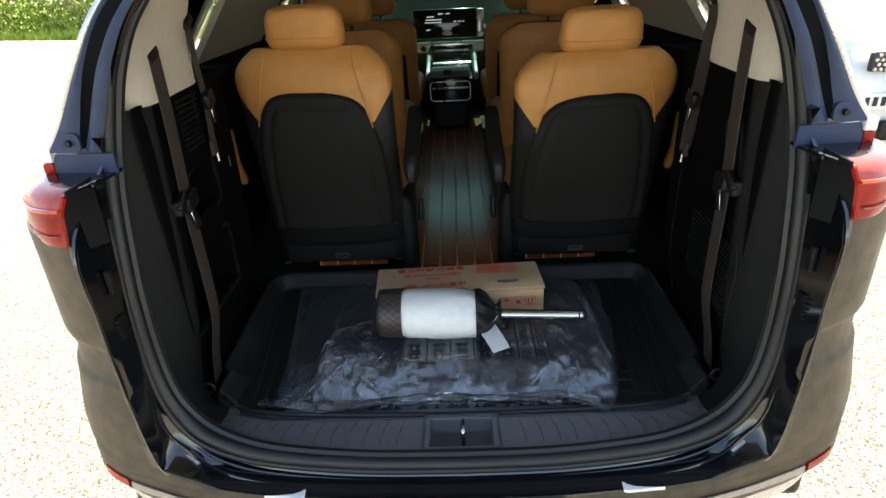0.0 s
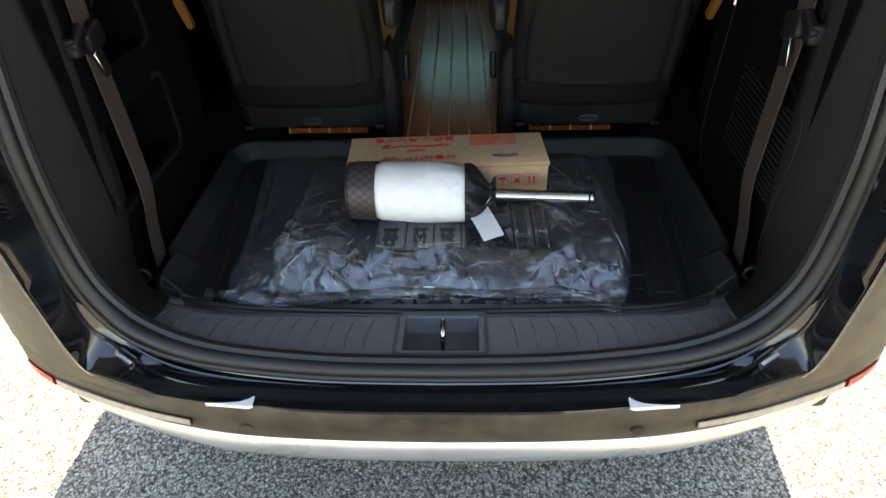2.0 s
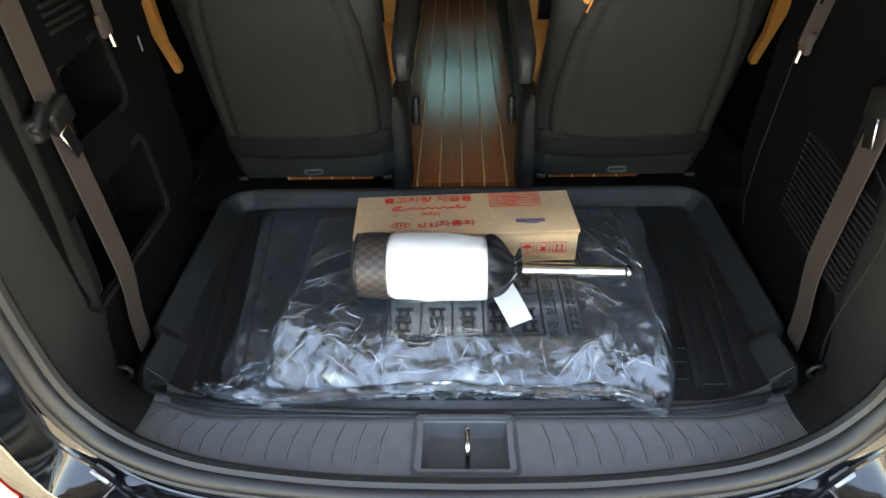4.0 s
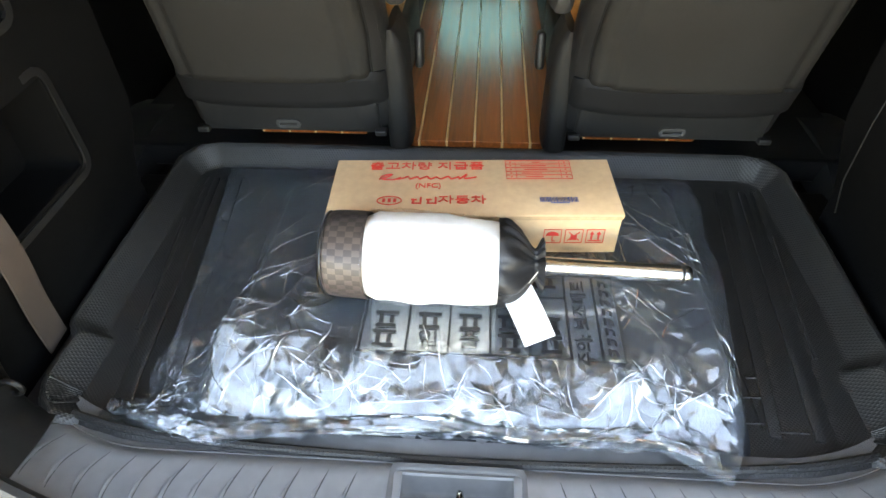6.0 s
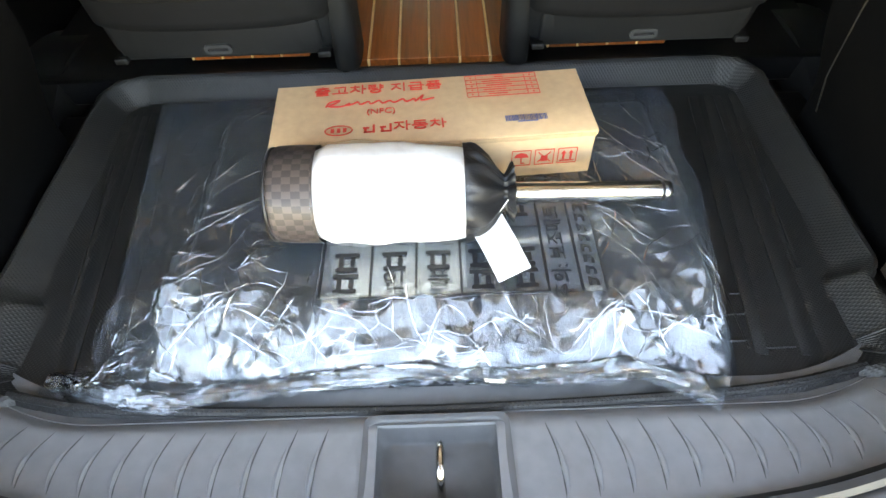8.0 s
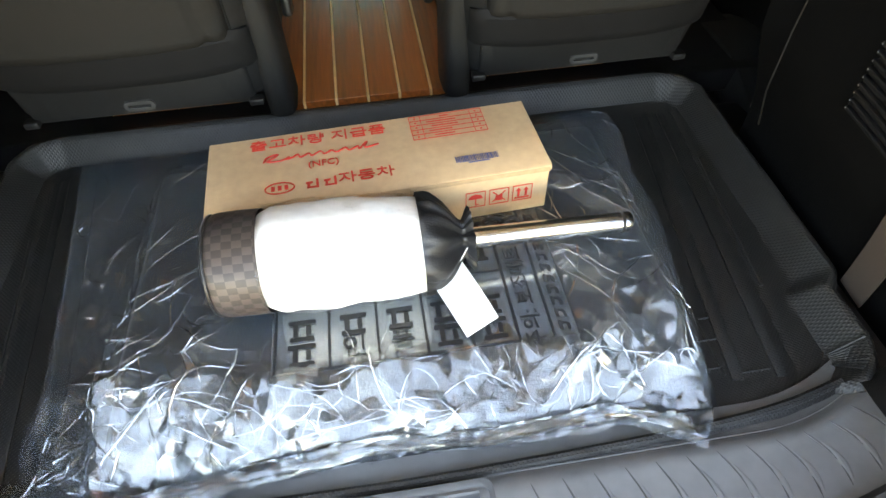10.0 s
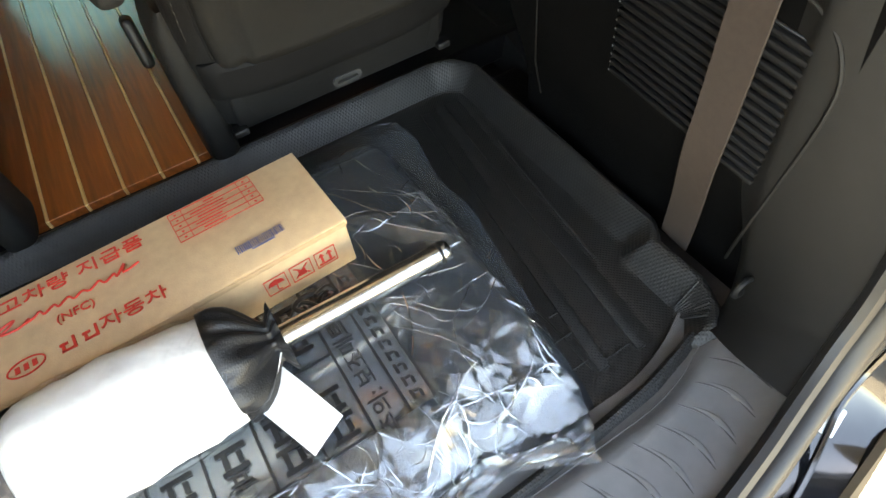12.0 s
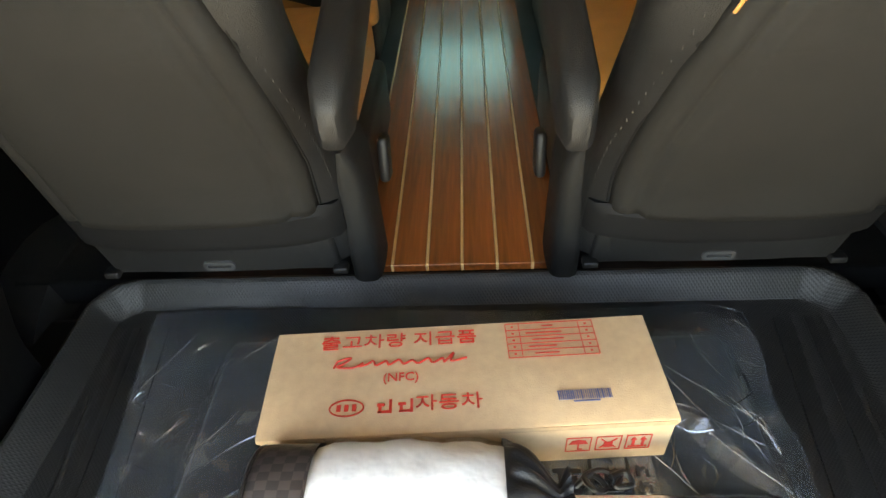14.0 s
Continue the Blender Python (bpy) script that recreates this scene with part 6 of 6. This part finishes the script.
def console():
    c = thing("centre_console", (0, 3.0, 0.7), "grey and silver centre console with an armrest lid", "console")
    part("console_body", rbox((-0.015, 3.02, 0.86), (0.24, 0.6, 0.3), 0.03, 4), BLACKP, c)
    part("armrest_lid", rbox((-0.015, 2.86, 1.04), (0.255, 0.32, 0.05), 0.022, 4, Euler((radians(-4), 0, 0)).to_matrix()), SILLP, c, "grey armrest lid")
    part("rear_panel", rbox((-0.015, 2.71, 0.955), (0.245, 0.03, 0.16), 0.012, 3), GLOSSB, c, "gloss black rear panel")
    part("panel_frame", ring(rrect(0.25, 0.12, 0.03), 0.005, 0.008, Matrix.Translation((-0.015, 2.692, 0.955)) @ Euler((radians(90), 0, 0)).to_matrix().to_4x4()), SILVER, c, "thin silver frame")
    part("panel_bar", rbox((-0.015, 2.69, 0.975), (0.22, 0.01, 0.012), 0.004, 2), SILVER, c)
    part("lid_latch", rbox((-0.03, 2.72, 1.065), (0.05, 0.05, 0.03), 0.006), BLACKP, c)
    for s in (-1, 1):
        part("side_rail", rbox((-0.002 + s * 0.155, 3.16, 1.055), (0.03, 0.5, 0.05), 0.012, 3, Euler((radians(12), 0, 0)).to_matrix()), SILVER, c, "brushed silver console rail")
    part("shift_panel", rbox((0, 3.16, 1.02), (0.27, 0.46, 0.03), 0.008, 3, Euler((radians(12), 0, 0)).to_matrix()), GLOSSB, c)
    part("cross_bar", rbox((0, 3.2, 1.045), (0.27, 0.03, 0.02), 0.008, 3, Euler((radians(30), 0, 0)).to_matrix()), SILVER, c, "silver cross bar")


def dashboard():
    d = thing("dashboard", (0, 3.5, 0.9), "black dashboard with a wide dark screen and silver trim", "dashboard")
    rows = []
    for y, z in ((3.5, 0.8), (3.46, 1.0), (3.46, 1.16), (3.5, 1.24), (3.6, 1.26), (4.1, 1.16)):
        rows.append([Vector((0.86 * x, y + 0.06 * x * x, z - 0.03 * x * x)) for x in [(-1 + j / 8) for j in range(17)]])
    part("dash_body", skin(rows, 0.02), BLACKP, d)
    sc = part("screen", rbox((-0.043, 3.41, 1.286), (0.445, 0.02, 0.195), 0.012, 3, Euler((radians(-6), 0, 0)).to_matrix()), SCREEN, d, "wide black display")
    part("screen_end", rbox((0.205, 3.415, 1.286), (0.05, 0.02, 0.18), 0.01, 3, Euler((radians(-6), 0, 0)).to_matrix()), SILVER, d, "silver display end")
    for x, z, w in ((-0.12, 1.315, 0.11), (-0.12, 1.298, 0.115), (-0.14, 1.335, 0.05), (-0.16, 1.25, 0.03), (-0.07, 1.352, 0.03), (-0.02, 1.352, 0.03), (0.03, 1.3, 0.02), (0.06, 1.3, 0.018), (0.085, 1.3, 0.015), (-0.12, 1.2, 0.03)):
        part("screen_text", rbox((x, 3.396, z), (w, 0.002, 0.007), 0), GLOW, sc)
    vb = part("switch_bar", rbox((-0.012, 3.4, 1.132), (0.48, 0.04, 0.078), 0.014, 3), SILVER, d, "silver switch bar")
    part("bar_slot", rbox((-0.005, 3.378, 1.13), (0.3, 0.006, 0.026), 0.003, 2), GLOSSB, vb)
    for x in (-0.2, -0.13, 0.13):
        part("knob", tube([Vector((x, 3.38, 1.128)), Vector((x, 3.366, 1.128))], [0.02, 0.018], 16), BLACKP, vb)
    part("lower_bar", rbox((0.012, 3.4, 1.06), (0.33, 0.04, 0.035), 0.01, 3), SILVER, d)
    part("lower_slot", rbox((0.012, 3.385, 1.0), (0.3, 0.03, 0.07), 0.01, 3), GLOSSB, d)
    part("slot_bar", rbox((0.012, 3.36, 1.012), (0.25, 0.02, 0.018), 0.006, 3), SILVER, d)


console()
dashboard()

# ---- outside ----


def shrub(cx, cy, w, h, seed, n):
    rng = random.Random(seed)
    sh = thing("shrub", (cx, cy, 0), "sunlit green shrub with bare grey twigs", "shrub", "shrubs along the car park")
    bm = bmesh.new()
    for _ in range(n):
        a, r = rng.uniform(0, 6.28), w * math.sqrt(rng.random())
        z = h * (1 - (r / w) ** 2) * rng.uniform(0.15, 1.05) + 0.1
        c = Vector((cx + r * math.cos(a), cy + r * math.sin(a) * 0.7, z))
        t = Euler((rng.uniform(0, 6.28), rng.uniform(0, 6.28), rng.uniform(0, 6.28))).to_matrix()
        k = rng.uniform(0.05, 0.13)
        vs = [bm.verts.new(c + t @ Vector(p) * k) for p in ((-1, 0, 0), (-0.2, 0.5, 0.12), (1, 0, 0.0), (-0.2, -0.5, 0.12))]
        bm.faces.new(vs)
    part("leaves", bm, SHRUB, sh, smooth=0)
    bm = bmesh.new()
    for _ in range(16):
        a = rng.uniform(0, 6.28)
        p0 = Vector((cx + rng.uniform(-0.3, 0.3) * w, cy + rng.uniform(-0.3, 0.3) * w, 0))
        p1 = p0 + Vector((math.cos(a) * w * 0.35, math.sin(a) * w * 0.35, h * 0.6))
        p2 = p1 + Vector((math.cos(a) * w * 0.5, math.sin(a) * w * 0.3, h * rng.uniform(0.2, 0.6)))
        tube(smooth_path([p0, p1, p2], 7), [0.035, 0.03, 0.026, 0.022, 0.017, 0.012, 0.006], 5, bm)
    part("twigs", bm, STICK, sh)
    return sh


for k, (x, y, w, h) in enumerate(((-17.5, 22.5, 2.6, 2.2), (-14.2, 23.5, 2.4, 1.9), (-20.5, 22.0, 2.8, 2.6), (-11.5, 25.5, 2.3, 2.0), (-16, 26.5, 3.2, 3.0), (-21, 27, 3.4, 3.2), (-12.5, 29, 3.0, 3.0), (-9, 30, 3, 2.8))):
    shrub(x, y, w, h, k + 1, 2600)
rg = random.Random(9)
bm = bmesh.new()
for _ in range(9000):
    x = rg.uniform(-26, -6)
    y = 20.2 - 0.35 * (x + 14) + rg.random() ** 1.5 * 7
    k = rg.uniform(0.05, 0.16)
    a = rg.uniform(0, 6.28)
    vs = [bm.verts.new((x + k * math.cos(a) * c, y + k * math.sin(a) * c, z)) for c, z in ((-0.4, 0), (0.4, 0), (1.0, rg.uniform(0.1, 0.34)))]
    bm.faces.new(vs)
solo("grass", bm, SHRUB, "yellow-green grass verge along the car park", "grass", "stuff", smooth=0)


def parked_car():
    c = thing("parked_car", (3.6, 4.6, 0), "white parked car with a dark mesh grille", "car")
    rows = []
    for z, o in ((0.3, 0.06), (0.45, 0.0), (0.7, -0.02), (0.9, 0.0), (1.02, 0.1), (1.08, 0.3)):
        rows.append([Vector((3.5 + 0.93 * x, 3.05 + o + 0.28 * abs(x) ** 3, z)) for x in [(-1 + j / 10) for j in range(21)]])
    part("front_bumper", skin(rows, 0.03), WHITECAR, c)
    part("body", rbox((3.5, 6.2, 0.75), (1.86, 5.8, 0.72), 0.12, 4), WHITECAR, c)
    part("cabin", rbox((3.5, 7.6, 1.3), (1.6, 2.4, 0.6), 0.2, 4, None, None, (0.85, 0.75)), GLOSSB, c, "dark glazed cabin")
    g = part("grille", rbox((2.98, 3.1, 0.95), (0.42, 0.05, 0.13), 0.02, 3, Euler((0, 0, radians(-8))).to_matrix()), HONEY, c, "dark honeycomb grille")
    for i in range(11):
        for j in range(4):
            x = 2.8 + 0.035 * i + 0.0175 * (j % 2)
            y = 3.106 - 0.14 * (x - 2.8)
            part("mesh_cell", tube([Vector((x, y, 0.905 + 0.03 * j)), Vector((x, y - 0.015, 0.905 + 0.03 * j))], 0.012, 6), SILVER, g)
    p = part("number_plate", rbox((2.86, 3.06, 0.7), (0.36, 0.012, 0.11), 0.005), WHITEP, c, "white number plate")
    for k in range(6):
        part("plate_bar", rbox((2.72 + 0.055 * k, 3.052, 0.7), (0.03, 0.004, 0.06), 0), BLACKI, p)
    part("lower_grille", rbox((3.5, 3.06, 0.5), (1.2, 0.05, 0.14), 0.02), BLACKP, c)
    part("red_marker", rbox((2.6, 3.5, 1.34), (0.36, 0.1, 0.05), 0.02), REDL, c, "red marker strip")
    for x in (2.68, 4.32):
        for y in (3.9, 7.8):
            part("wheel", tube([Vector((x - 0.1, y, 0.33)), Vector((x - 0.09, y, 0.33)), Vector((x + 0.09, y, 0.33)), Vector((x + 0.1, y, 0.33))], [0.28, 0.33, 0.33, 0.28], 28), RUBBER, c)


parked_car()

# ---- planks of the cabin floor ----
PITCH, INLAY = 0.0608, 0.005
Y0, Y1, Y2 = 0.845, 3.0, 0.89


def plank_mesh(w, h, start):
    me = bpy.data.meshes.new("plank")
    bm = rbox((0, 0, 0), (w, Y1 - start, h), 0.0012, 1)
    bm.to_mesh(me)
    bm.free()
    return me


tilt = math.atan2(floor_z(Y1) - floor_z(Y0), Y1 - Y0)
plank, inlay = plank_mesh(PITCH - INLAY - 0.0006, 0.016, Y0), plank_mesh(INLAY, 0.0165, Y0)
plank_under, inlay_under = plank_mesh(PITCH - INLAY - 0.0006, 0.016, Y2), plank_mesh(INLAY, 0.0165, Y2)
for me, m in ((plank, WOOD), (inlay, LIGHTW), (plank_under, WOOD), (inlay_under, LIGHTW)):
    me.materials.append(m)
for k in (-8, -7, -6, -5, -3, -2, -1, 0, 1, 2, 4, 5, 6, 7):
    aisle = -4 < k < 3
    for me, name, x in ((plank if aisle else plank_under, "plank", (k + 0.5) * PITCH), (inlay if aisle else inlay_under, "inlay", k * PITCH)):
        y = ((Y0 if aisle else Y2) + Y1) / 2
        o = new(name, me)
        o.parent = floor
        o.location = (x, y, floor_z(y) - 0.008)
        o.rotation_euler = (tilt, 0, 0)
